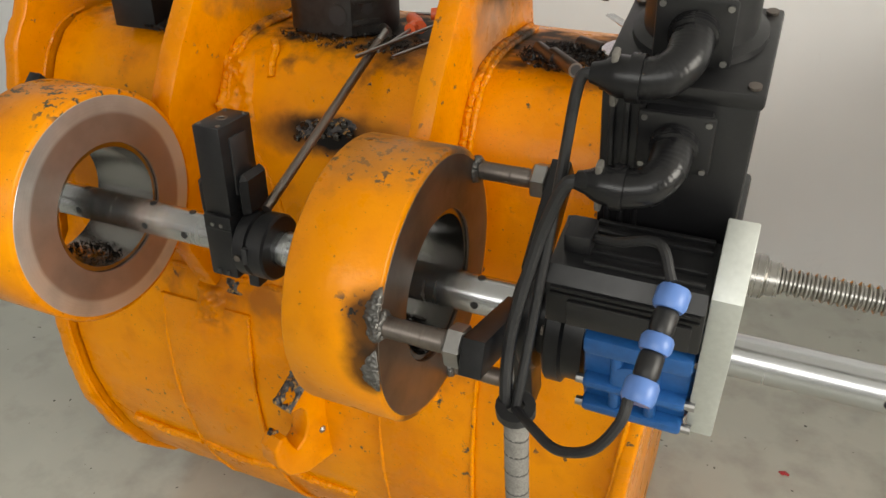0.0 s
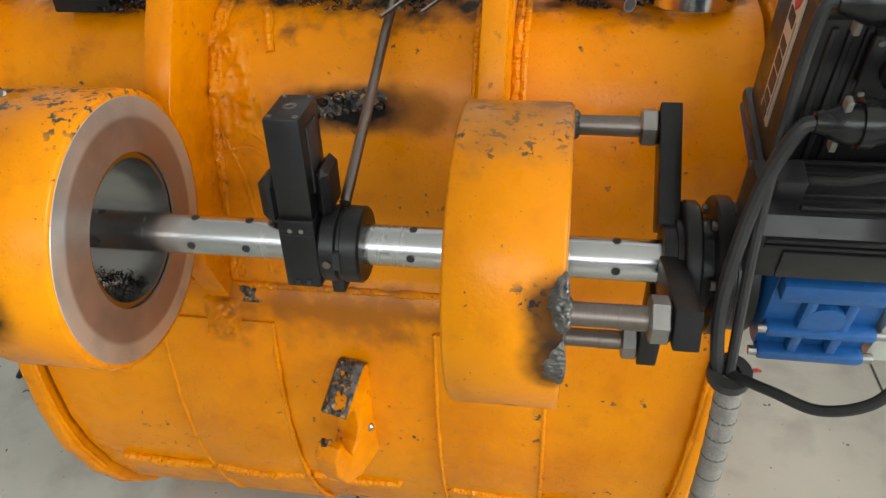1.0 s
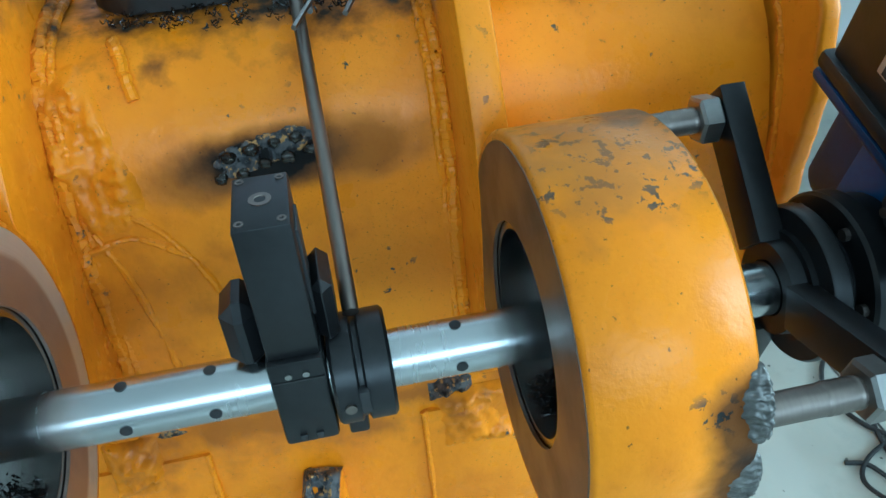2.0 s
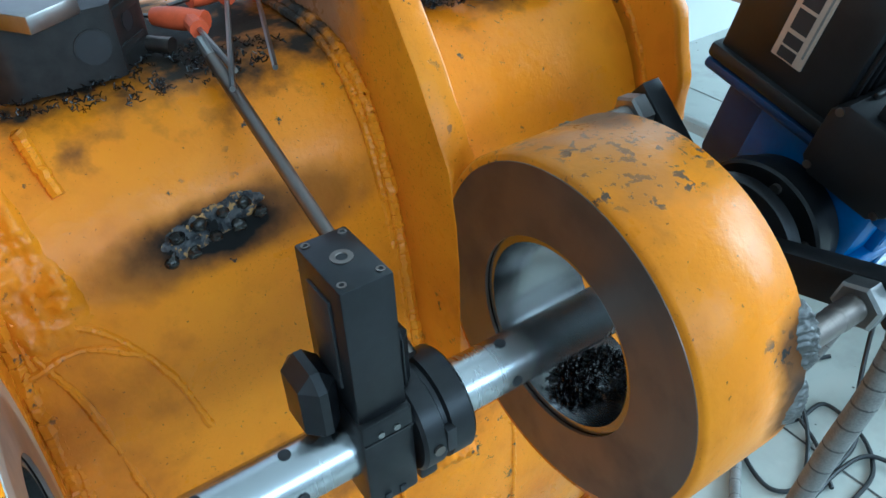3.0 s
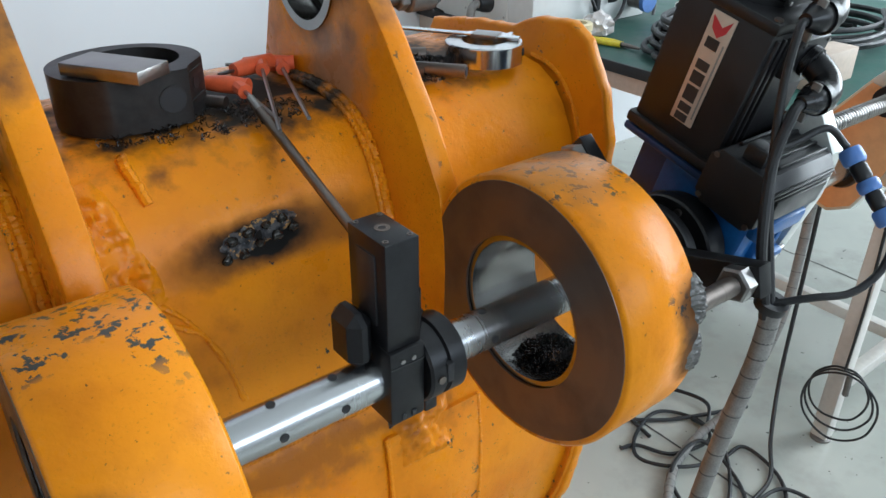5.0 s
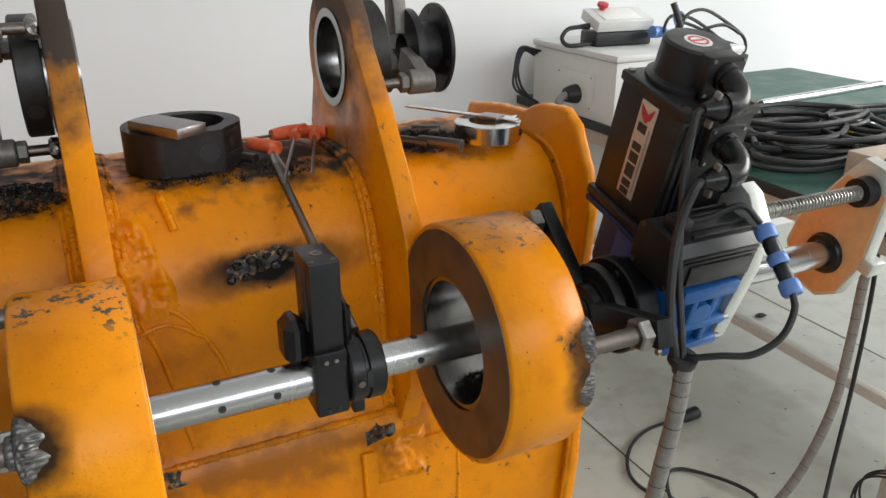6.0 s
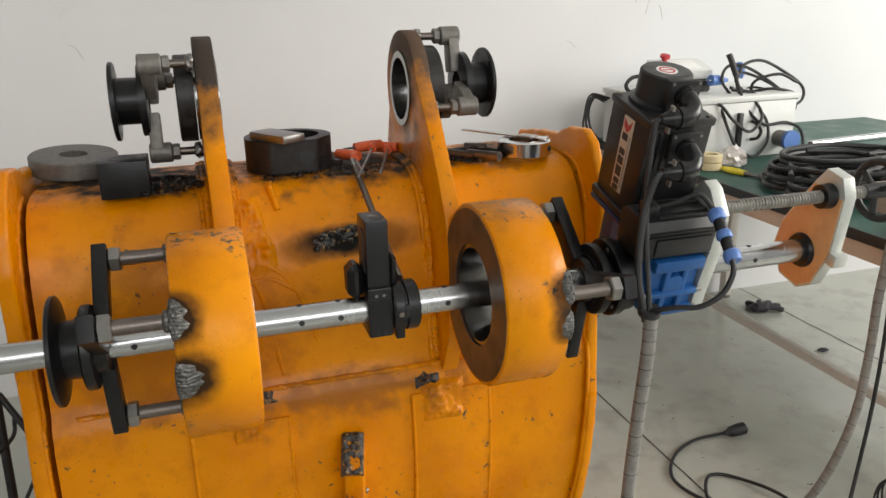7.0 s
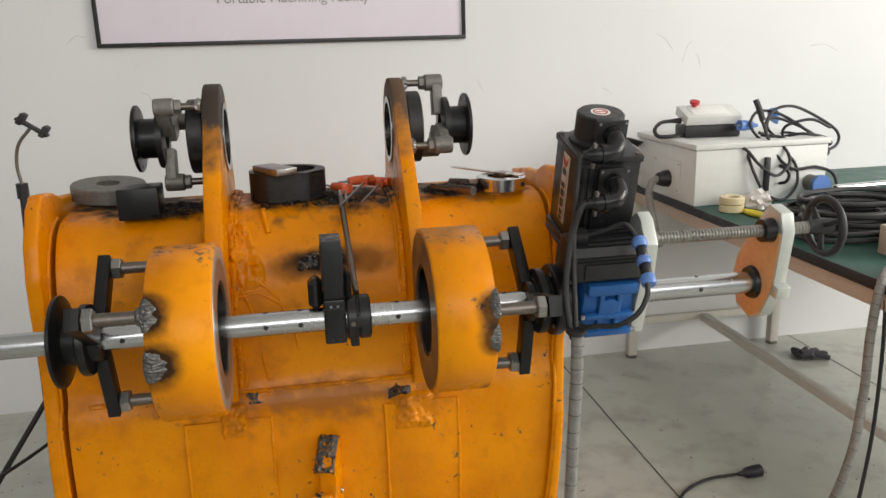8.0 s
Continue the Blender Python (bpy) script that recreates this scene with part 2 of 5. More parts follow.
def wall_paint():
    n = Nodes("white_wall_paint", 0.65)
    wide, mid = n.noise(0.9, 5), n.noise(9, 4)
    col = n.mix(n.ramp(wide, 0.3, 0.7), (0.645, 0.652, 0.662), (0.705, 0.710, 0.718))
    streak = n.noise(2.2, 7, 0.7, distort=2.5)
    thin = n.math("MULTIPLY", n.ramp(n.math("ABSOLUTE", n.math("SUBTRACT", streak, 0.5), 0), 0.0, 0.0035, 1.0, 0.0), n.ramp(n.noise(3.1, 2), 0.60, 0.68))
    col = n.mix(n.math("MULTIPLY", thin, 0.5), col, (0.42, 0.41, 0.40))
    n.colour(col)
    n.bump(mid, 0.08, 0.002)
    return n.mat


def floor_paint():
    n = Nodes("grey_floor_paint", 0.4)
    wide, mid, fine = n.noise(1.3, 5), n.noise(7, 6), n.noise(70, 3)
    col = n.mix(n.ramp(wide, 0.3, 0.7), (0.37, 0.38, 0.34), (0.465, 0.47, 0.42))
    col = n.mix(n.ramp(mid, 0.50, 0.75, 0.0, 0.6), col, (0.27, 0.26, 0.235))
    speck = n.ramp(n.noise(38, 2), 0.735, 0.75)
    col = n.mix(n.math("MULTIPLY", speck, 0.8), col, (0.03, 0.028, 0.025))
    n.colour(col)
    n.rough(n.ramp(mid, 0.3, 0.7, 0.05, 0.17))
    n.bump(n.math("ADD", mid, n.math("MULTIPLY", fine, 0.2)), 0.03, 0.002)
    return n.mat


M_WALL, M_FLOOR = wall_paint(), floor_paint()
M_SCUFF = plain("wall_scuff", (0.45, 0.44, 0.42), 0.7, 0.0, 60, 0.2, 0.0)
M_CEIL = plain("ceiling_white", (0.74, 0.74, 0.73), 0.7, 0.0, 12, 0.05, 0.0)
M_JOINT = plain("floor_joint", (0.05, 0.048, 0.045), 0.8, 0.0, 60, 0.3, 0.2)

# ---- building ----
BAR_Z = 1.108
BAR = pose(0, 0, BAR_Z)


def thing(name, at, label, category, group="", turn=(0, 0, 0)):
    """An Empty at a thing's base; its parts hang under it."""
    ob = new(name)
    ob.empty_display_size = 0.05
    ob.matrix_basis = pose(*at, *turn)
    return tagged(ob, label, category, group)


def chain(ob):
    m = Matrix.Identity(4)
    while ob is not None:
        m = ob.matrix_basis @ m
        ob = ob.parent
    return m


def mesh_of(name, bm, material, smooth=35):
    bmesh.ops.recalc_face_normals(bm, faces=bm.faces)
    me = bpy.data.meshes.new(name)
    limit = radians(smooth)
    for f in bm.faces:
        f.smooth = True
    for e in bm.edges:
        if len(e.link_faces) == 2:
            e.smooth = e.calc_face_angle(0.0) < limit
    bm.to_mesh(me)
    bm.free()
    me.materials.append(material)
    return me


def part(name, bm, material, parent, label="", local=False, smooth=35):
    """Links a bmesh as ONE mesh object under a thing or a part. The mesh is in the hall's space, or, if local, in the thing's."""
    if not local:
        bm.transform(chain(parent).inverted())
    ob = new(name, mesh_of(name, bm, material, smooth))
    ob.parent = parent
    return tagged(ob, label)


def solo(name, bm, material, label, category, group="", kind="", smooth=35):
    """A thing that is one mesh, with its origin at its base."""
    vs = [v.co for v in bm.verts]
    lo = Vector([min(v[k] for v in vs) for k in range(3)])
    hi = Vector([max(v[k] for v in vs) for k in range(3)])
    base = Vector(((lo.x + hi.x) / 2, (lo.y + hi.y) / 2, lo.z))
    bm.transform(Matrix.Translation(-base))
    ob = new(name, mesh_of(name, bm, material, smooth))
    ob.location = base
    return tagged(ob, label, category, group, kind)


def box(x0, x1, y0, y1, z0, z1, bevel=0.002, m=None, bm=None, seg=2):
    b = bmesh.new()
    bmesh.ops.create_cube(b, size=1)
    for v in b.verts:
        v.co = Vector(((x0 + x1) / 2 + v.co.x * (x1 - x0), (y0 + y1) / 2 + v.co.y * (y1 - y0), (z0 + z1) / 2 + v.co.z * (z1 - z0)))
    if bevel:
        bmesh.ops.bevel(b, geom=list(b.edges), offset=bevel, segments=seg, profile=0.5, affect="EDGES")
    return joined(b, m, bm)


def joined(b, m=None, bm=None):
    """b turned by m and added to bm, or b itself."""
    if m is not None:
        b.transform(m)
    if bm is None:
        return b
    seen = {v: bm.verts.new(v.co) for v in b.verts}
    for f in b.faces:
        try:
            bm.faces.new([seen[v] for v in f.verts])
        except ValueError:
            pass
    b.free()
    return bm


def lathe(profile, n=48, m=None, bm=None, loop=False):
    """A body of revolution round the x axis from (x, radius) pairs; loop: the profile is closed, as for a ring."""
    b = bmesh.new()
    rings = []
    for x, r in profile:
        if r <= 1e-6:
            rings.append([b.verts.new((x, 0, 0))])
        else:
            rings.append([b.verts.new((x, r * math.cos(2 * math.pi * k / n), r * math.sin(2 * math.pi * k / n))) for k in range(n)])
    pairs = list(zip(rings, rings[1:])) + ([(rings[-1], rings[0])] if loop else [])
    for p, q in pairs:
        for k in range(n):
            a = [p[k % len(p)], p[(k + 1) % len(p)], q[(k + 1) % len(q)], q[k % len(q)]]
            a = list(dict.fromkeys(a))
            if len(a) > 2:
                b.faces.new(a)
    if not loop:
        for ring in (rings[0], rings[-1]):
            if len(ring) > 2:
                b.faces.new(ring)
    return joined(b, m, bm)


def slab(outline, x0, x1, bevel=0.002, m=None, bm=None, seg=2, holes=()):
    """A plate from a (y, z) outline, between x0 and x1; holes: (y, z, radius)."""
    b = bmesh.new()
    near = [b.verts.new((x0, y, z)) for y, z in outline]
    if holes:
        loops_in = [near] + [[b.verts.new((x0, y + r * math.cos(math.tau * k / 44), z + r * math.sin(math.tau * k / 44))) for k in range(44)] for y, z, r in holes]
        edges = [b.edges.new((p, q)) for ring in loops_in for p, q in zip(ring, ring[1:] + ring[:1])]
        bmesh.ops.triangle_fill(b, use_beauty=True, use_dissolve=False, edges=edges)
        flat = b.faces[:]
    else:
        flat = [b.faces.new(near)]
    got = bmesh.ops.extrude_face_region(b, geom=flat)
    bmesh.ops.translate(b, verts=[g for g in got["geom"] if isinstance(g, bmesh.types.BMVert)], vec=(x1 - x0, 0, 0))
    if bevel:
        bmesh.ops.recalc_face_normals(b, faces=b.faces)
        rim = [e for e in b.edges if abs(e.verts[0].co.x - e.verts[1].co.x) < 1e-6 and (not holes or e.calc_face_angle(0) > 0.5)]
        bmesh.ops.bevel(b, geom=rim, offset=bevel, segments=seg, profile=0.5, affect="EDGES")
    return joined(b, m, bm)


def spline(points, steps=8):
    """Points on a smooth line through the given ones."""
    p = [Vector(q) for q in points]
    p = [2 * p[0] - p[1], *p, 2 * p[-1] - p[-2]]
    out = []
    for a, b, c, d in zip(p, p[1:], p[2:], p[3:]):
        for k in range(steps):
            t = k / steps
            out.append(0.5 * (2 * b + (c - a) * t + (2 * a - 5 * b + 4 * c - d) * t * t + (3 * b - a - 3 * c + d) * t ** 3))
    out.append(p[-2])
    return out


def hose(points, r, n=10, steps=8, m=None, bm=None, radius=None):
    """A round line through the points; radius(f) may vary its thickness from 0 to 1 along it."""
    line = spline(points, steps) if steps > 1 else [Vector(q) for q in points]
    b = bmesh.new()
    up, rings = None, []
    for k, p in enumerate(line):
        way = (line[min(k + 1, len(line) - 1)] - line[max(k - 1, 0)]).normalized()
        if up is None:
            up = way.orthogonal().normalized()
        up = (up - way * up.dot(way)).normalized()
        side = way.cross(up)
        rr = r * (radius(k / (len(line) - 1)) if radius else 1)
        rings.append([b.verts.new(p + rr * (up * math.cos(2 * math.pi * j / n) + side * math.sin(2 * math.pi * j / n))) for j in range(n)])
    for p, q in zip(rings, rings[1:]):
        for j in range(n):
            b.faces.new((p[j], p[(j + 1) % n], q[(j + 1) % n], q[j]))
    b.faces.new(rings[0][::-1])
    b.faces.new(rings[-1])
    return joined(b, m, bm)


def rod(a, c, r, n=16, bm=None, m=None):
    return hose([a, c], r, n, 1, m, bm)


def lump(at, r, seed, rough=0.35, stretch=(1, 1, 1), sub=2, bm=None):
    """A lumpy blob of weld metal or dirt."""
    b = bmesh.new()
    bmesh.ops.create_icosphere(b, subdivisions=sub, radius=1)
    o = Vector((seed * 3.1, seed * 1.7, seed * 0.9))
    for v in b.verts:
        k = 1 + rough * noise.noise(v.co * 1.9 + o) + rough * 0.6 * noise.noise(v.co * 4.3 + o)
        v.co = Vector([at[i] + v.co[i] * k * r * stretch[i] for i in range(3)])
    return joined(b, None, bm)


def hexnut(x0, x1, af, y, z, turn=0, hole=0.0):
    """A chamfered hexagon along x."""
    r = af / math.sqrt(3)
    m = pose(0, y, z, turn)
    c = (x1 - x0) * 0.12
    return lathe([(x0, r * 0.86), (x0 + c, r), (x1 - c, r), (x1, r * 0.86)], 6, m)


def arc(cy, cz, r, a0, a1, n):
    return [(cy + r * math.cos(radians(a0 + (a1 - a0) * k / n)), cz + r * math.sin(radians(a0 + (a1 - a0) * k / n))) for k in range(n + 1)]

# ---- the hall ----
WALL_Y, CEIL_Z, X0, X1, Y0 = 2.18, 5.0, -6.0, 6.0, -6.0


def structure(name, bm, mat, label):
    return solo(name, bm, mat, label, "building", kind="structure")


def hall():
    structure("floor", box(X0 - 0.2, X1 + 0.2, Y0 - 0.2, WALL_Y + 0.2, -0.2, 0.0, 0), M_FLOOR, "worn grey painted concrete floor with dark joints")
    structure("ceiling", box(X0 - 0.2, X1 + 0.2, Y0 - 0.2, WALL_Y + 0.2, CEIL_Z, CEIL_Z + 0.2, 0), M_CEIL, "plain white workshop ceiling")
    structure("wall_north", box(X0, X1, WALL_Y, WALL_Y + 0.2, 0, CEIL_Z, 0), M_WALL, "scuffed white painted workshop wall")
    structure("wall_west", box(X0 - 0.2, X0, Y0, WALL_Y + 0.2, 0, CEIL_Z, 0), M_WALL, "white painted side wall of the workshop")

    def pierced(name, along_x, fixed, lo, hi, a, b, z0, z1, label):
        bm = bmesh.new()
        for u0, u1, w0, w1 in ((lo, a, 0, CEIL_Z), (b, hi, 0, CEIL_Z), (a, b, 0, z0), (a, b, z1, CEIL_Z)):
            if along_x:
                box(u0, u1, fixed - 0.2, fixed, w0, w1, 0, bm=bm)
            else:
                box(fixed, fixed + 0.2, u0, u1, w0, w1, 0, bm=bm)
        structure(name, bm, M_WALL, label)

    pierced("wall_east", False, X1, Y0, WALL_Y, -2.9, 0.3, 1.4, 4.1, "white wall with one wide window opening")
    # unseen south side, its opening added to go with the fill lamp
    pierced("wall_south", True, Y0, X0, X1, -2.6, 4.2, 2.4, 4.6, "unseen white wall with an added long opening")
    # sawn joints of the floor, a line across and one towards the wall
    bm = bmesh.new()
    for a, b in (((1.325, 2.18), (1.40, -6.0)), ((2.72, 2.18), (2.79, -6.0)), ((-0.10, 2.18), (-0.03, -6.0)), ((-6.0, -0.95), (6.0, -0.85))):
        line = [Vector((a[0] + (b[0] - a[0]) * k / 60, a[1] + (b[1] - a[1]) * k / 60, 0)) for k in range(61)]
        d = (line[-1] - line[0]).normalized()
        side = Vector((-d.y, d.x, 0)) * 0.0035
        for k, p in enumerate(line):
            p += side * 1.2 * noise.noise(p * 7)
        for p, q in zip(line, line[1:]):
            bm.faces.new([bm.verts.new(v + Vector((0, 0, 0.001))) for v in (p - side, q - side, q + side, p + side)])
    structure("floor_joint", bm, M_JOINT, "dark sawn joints in the concrete floor")


hall()

# ---- the bucket ----
MID = 0.046
PROFILE_TOP = [(0.74, 1.21), (0.70, 1.272), (0.62, 1.286), (0.42, 1.286), (0.374, 1.278), (0.338, 1.258), (0.308, 1.222), (0.286, 1.18), (0.266, 1.12), (0.252, 1.05), (0.241, 0.97), (0.234, 0.90), (0.228, 0.868)]
PROFILE_LOW = [(0.212, 0.850), (0.198, 0.80), (0.188, 0.72), (0.185, 0.62), (0.192, 0.52), (0.212, 0.42), (0.25, 0.31), (0.31, 0.20), (0.40, 0.10), (0.52, 0.03), (0.66, 0.0)]
PROFILE_BACK = [(1.0, 0.0), (1.05, 0.1), (1.02, 0.6), (0.92, 0.95)]


FLANGE = [(0.74, 1.22), (0.70, 1.30), (0.58, 1.318), (0.47, 1.326), (0.41, 1.352), (0.325, 1.358), (0.282, 1.335), (0.262, 1.300), (0.232, 1.262), (0.214, 1.18), (0.208, 1.08), (0.206, 1.0), (0.202, 0.90), (0.19, 0.82), (0.172, 0.74), (0.163, 0.64), (0.165, 0.54), (0.182, 0.43), (0.22, 0.32), (0.285, 0.20), (0.38, 0.09), (0.50, 0.02), (0.64, 0.0)]
FRONT = sorted([(z, y) for y, z in PROFILE_TOP[3:] + PROFILE_LOW])


def front_y(z):
    """Where the front of the shell lies at a height."""
    return float(np.interp(z, [q[0] for q in FRONT], [q[1] for q in FRONT]))


def shell_mesh(profile, x0, x1, step=0.02, amount=0.003):
    """The curved shell with soft dents, as a closed body."""
    line = []
    n = len(profile)
    for k, (y, z) in enumerate(profile):
        y2, z2 = profile[(k + 1) % n]
        c = max(1, int(math.hypot(y2 - y, z2 - z) / step))
        for j in range(c):
            line.append((y + (y2 - y) * j / c, z + (z2 - z) * j / c))
    nx = int((x1 - x0) / step)
    bm = bmesh.new()
    rings = []
    for i in range(nx + 1):
        x = x0 + (x1 - x0) * i / nx
        ring = []
        for y, z in line:
            d = amount * (noise.noise(Vector((x * 4, y * 4, z * 4))) + 0.4 * noise.noise(Vector((x * 13, y * 13, z * 13))))
            ring.append(bm.verts.new((x, y + d, max(0.0, z + d * 0.6))))
        rings.append(ring)
    m = len(line)
    for p, q in zip(rings, rings[1:]):
        for j in range(m):
            bm.faces.new((p[j], p[(j + 1) % m], q[(j + 1) % m], q[j]))
    bm.faces.new(rings[0])
    bm.faces.new(rings[-1])
    return bm


def weld_line(points, r, seed, wob=0.35, seg=0.006, m=None, bm=None):
    """A rippled weld bead along a line."""
    line = spline(points, 10)
    length = sum((b - a).length for a, b in zip(line, line[1:]))
    n = max(8, int(length / min(seg, 0.004)))
    at = [k * (len(line) - 1.001) / n for k in range(n + 1)]
    pick = [line[int(at[k])].lerp(line[int(at[k]) + 1], at[k] % 1) + Vector([noise.noise(Vector((seed + k * 0.7, i * 5.0, 0))) * r * 0.35 for i in range(3)]) for k in range(n + 1)]
    return hose(pick, r, 8, 2, m, bm, radius=lambda f: 0.85 + wob * noise.noise(Vector((f * length * 28, seed, 0))) + 0.06 * math.sin(f * length * 900))


def torch_cut(outline, seed):
    """A torch-cut edge: the outline in short uneven steps."""
    line = []
    for (y, z), (y2, z2) in zip(outline, outline[1:]):
        for k in range(max(1, int(math.hypot(y2 - y, z2 - z) / 0.014))):
            f = k / max(1, int(math.hypot(y2 - y, z2 - z) / 0.014))
            p = Vector((0, y + (y2 - y) * f, z + (z2 - z) * f))
            line.append(p + Vector((0, 0.006 * noise.noise(p * 9 + Vector((seed, 0, 0))) + 0.0035 * noise.noise(p * 45), 0.0035 * noise.noise(p * 38 + Vector((seed, 3, 0))) if z > 0.2 else 0)))
    return line + [Vector((0, *outline[-1]))]


def bucket():
    t = thing("excavator_bucket", (MID, 0.6, 0), "yellow-orange painted steel excavator bucket, worn and oily, standing on the floor", "bucket")
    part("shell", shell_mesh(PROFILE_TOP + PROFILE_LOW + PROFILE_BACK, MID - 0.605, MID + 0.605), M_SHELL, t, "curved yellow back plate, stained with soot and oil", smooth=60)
    # end flanges that stand proud of the shell
    for x0, x1, s in ((-0.605, -0.572, 0), (0.650, 0.676, 5)):
        front = [(p.y, p.z) for p in torch_cut(FLANGE, s)] + PROFILE_BACK
        bm = slab(front, x0, x1, 0.007, seg=3)
        if s:
            for v in bm.verts:
                v.co.x += 0.062 * (v.co.z - 1.0) - 0.003
        part("end_flange", bm, M_LUG, t, "thick yellow flange with a rounded lip")
        xs = x0 if s else x1
        part("flange_weld", weld_line([(xs + (0.062 * (z - 1.0) - 0.003 if s else 0), y - 0.012, z) for y, z in (PROFILE_TOP + PROFILE_LOW)[3:20]], 0.0055, s + 2.0, 0.3, 0.012), M_SHELL, t, "painted weld bead")
    # vertical wear strips on the lower shell
    low = [(y, z) for y, z in PROFILE_LOW]
    for x0, x1 in ((-0.296, -0.092), (0.19, 0.376)):
        outline = [(y - 0.007, z) for y, z in low[1:8]] + [(y + 0.02, z) for y, z in reversed(low[1:8])]
        part("wear_strip", slab(outline, x0, x1, 0.004), M_SHELL, t, "yellow painted doubling plate")
        for xe in (x0, x1):
            part("strip_weld", weld_line([(xe, y - 0.004, z) for y, z in low[1:9]], 0.005, xe * 9, 0.4, 0.012), M_SHELL, t)
    part("seam_weld", weld_line([(MID - 0.56 + k * 0.11, 0.221, 0.858) for k in range(11)], 0.0075, 4.0, 0.5, 0.006), M_SHELL, t, "painted weld seam across the shell")
    # lugs
    for k, (x0, x1) in enumerate(((-0.204, -0.162), (0.266, 0.302))):
        cy, cz, r = 0.495, 1.457, 0.136
        ring = arc(cy, cz, r, -25, 165, 26)
        outline = ring + [(0.284, 1.40), (0.212, 1.30), (0.160, 1.21), (0.150, 1.15), (0.147, 1.10), (0.15, 0.95), (0.20, 0.845), (0.27, 0.87), (0.30, 1.10), (0.42, 1.22), (0.60, 1.24), (0.655, 1.29)]
        bm = slab(outline, x0, x1, 0.004, holes=[(cy, cz, 0.084)])
        lug = part("lug", bm, M_LUG, t, "tall yellow lug plate with a bare burnt top")
        part("bush", lathe([(x0 - 0.004, 0.073), (x0 - 0.004, 0.088), (x1 + 0.004, 0.088), (x1 + 0.004, 0.073)], 40, pose(0, cy, cz), loop=True), M_BORE, lug, "bright bored steel bush")
        for xs, d in ((x0, -0.006), (x1, 0.006)):
            for off, rad in ((0.0, 0.010), (0.011, 0.0065)):
                dx = xs + d + math.copysign(off, d)
                part("lug_weld", weld_line([(dx, 0.62, 1.288), (dx, 0.43, 1.291), (dx, 0.345 - off * 0.2, 1.264), (dx, 0.296 - off * 0.2, 1.20), (dx, 0.264, 1.09), (dx, 0.243, 0.95), (dx, 0.226, 0.87)], rad, x0 * 7 + d * 300 + off * 90, 0.22, 0.006), M_SHELL, t, "coarse painted fillet weld")
    # bosses
    for name, x0, x1, paint, ins, outs, label in (("left", -0.286, -0.160, M_BOSS_L, M_BORE, M_FACE_L, "yellow boss ring with chipped paint"), ("right", 0.268, 0.392, M_BOSS_R, M_BORE, M_FACE_R, "yellow boss ring with a rusty machined face")):
        R, B = 0.181, 0.094
        boss = part("boss", lathe([(x0, R - 0.004), (x0 + 0.004, R), (x1 - 0.004, R), (x1, R - 0.004), (x1 - 0.006, B + 0.012), (x0 + 0.006, B + 0.012)], 96, BAR, loop=True), paint, t, label, smooth=50)
        part("bore", lathe([(x0 + 0.004, B), (x0 + 0.004, B + 0.02), (x1 - 0.004, B + 0.02), (x1 - 0.004, B)], 72, BAR, loop=True), ins, boss, "bright bored inner surface")
        part("ring_face", lathe([(x0 - 0.0005, B + 0.008), (x0 - 0.0005, R - 0.009), (x0 + 0.003, R - 0.007), (x0 + 0.003, B + 0.008)], 96, BAR, loop=True), outs if name == "right" else M_FACE_R, boss, "turned rusty ring face")
        part("ring_face", lathe([(x1 - 0.003, B + 0.008), (x1 - 0.003, R - 0.007), (x1 + 0.0005, R - 0.009), (x1 + 0.0005, B + 0.008)], 96, BAR, loop=True), outs if name == "left" else M_FACE_R, boss, "turned ring face with a bright rim" if name == "left" else "")
    # hook: a thick plate with an open mouth, its top burnt off
    turn = pose(0.05, 0.12, 0) @ pose(0, 0, 0, 0, 0, -15) @ pose(-0.05, -0.12, 0)
    ring = [(0.215, 0.70), (0.185, 0.734), (0.170, 0.737), (0.135, 0.710), (0.101, 0.684), (0.103, 0.675), (0.128, 0.669), (0.140, 0.655), (0.142, 0.62), (0.130, 0.592), (0.111, 0.581), (0.100, 0.600), (0.090, 0.628), (0.074, 0.632), (0.060, 0.612), (0.061, 0.575), (0.085, 0.530), (0.13, 0.505), (0.215, 0.50)]
    hook = part("hook", slab(ring, 0.006, 0.052, 0.006, turn, seg=3), M_LUG, t, "yellow lifting hook with a burnt-off tip")
    skin = bmesh.new()
    line = spline([Vector((0, y, z)) for y, z in ((0.192, 0.727), (0.183, 0.735), (0.170, 0.737), (0.150, 0.722), (0.125, 0.702), (0.102, 0.684), (0.103, 0.676))], 6)
    rows = []
    for j, p in enumerate(line):
        rows.append([])
        for i in range(15):
            x = 0.004 + 0.050 * i / 14
            rim = min(1.0, min(i, 14 - i, j, len(line) - 1 - j) / 2.0)
            h = -0.004 + rim * (0.0075 + 0.009 * noise.noise(Vector((x * 75, p.y * 75, p.z * 75))) + 0.006 * noise.noise(Vector((x * 190, p.y * 190, p.z * 190))))
            rows[-1].append(skin.verts.new(turn @ (Vector((x, p.y, p.z)) + Vector((0, -0.6, 0.8)) * h)))
    for p, q in zip(rows, rows[1:]):
        for i in range(14):
            skin.faces.new((p[i], p[i + 1], q[i + 1], q[i]))
    bmesh.ops.recalc_face_normals(skin, faces=skin.faces)
    part("burnt_crust", skin, M_CRUST, hook, "dark burnt crust with flecks of old paint", smooth=60)
    tip = bmesh.new()
    for k in range(9):
        lump(turn @ Vector((0.010 + 0.018 * random.random(), 0.072 + 0.014 * random.random(), 0.630)), 0.0045, k * 1.7, 0.5, bm=tip, sub=1)
    tagged(part("burnt_crust", tip, M_CRUST, hook, "dark burnt crust with flecks of old paint", smooth=60), kind="stuff")
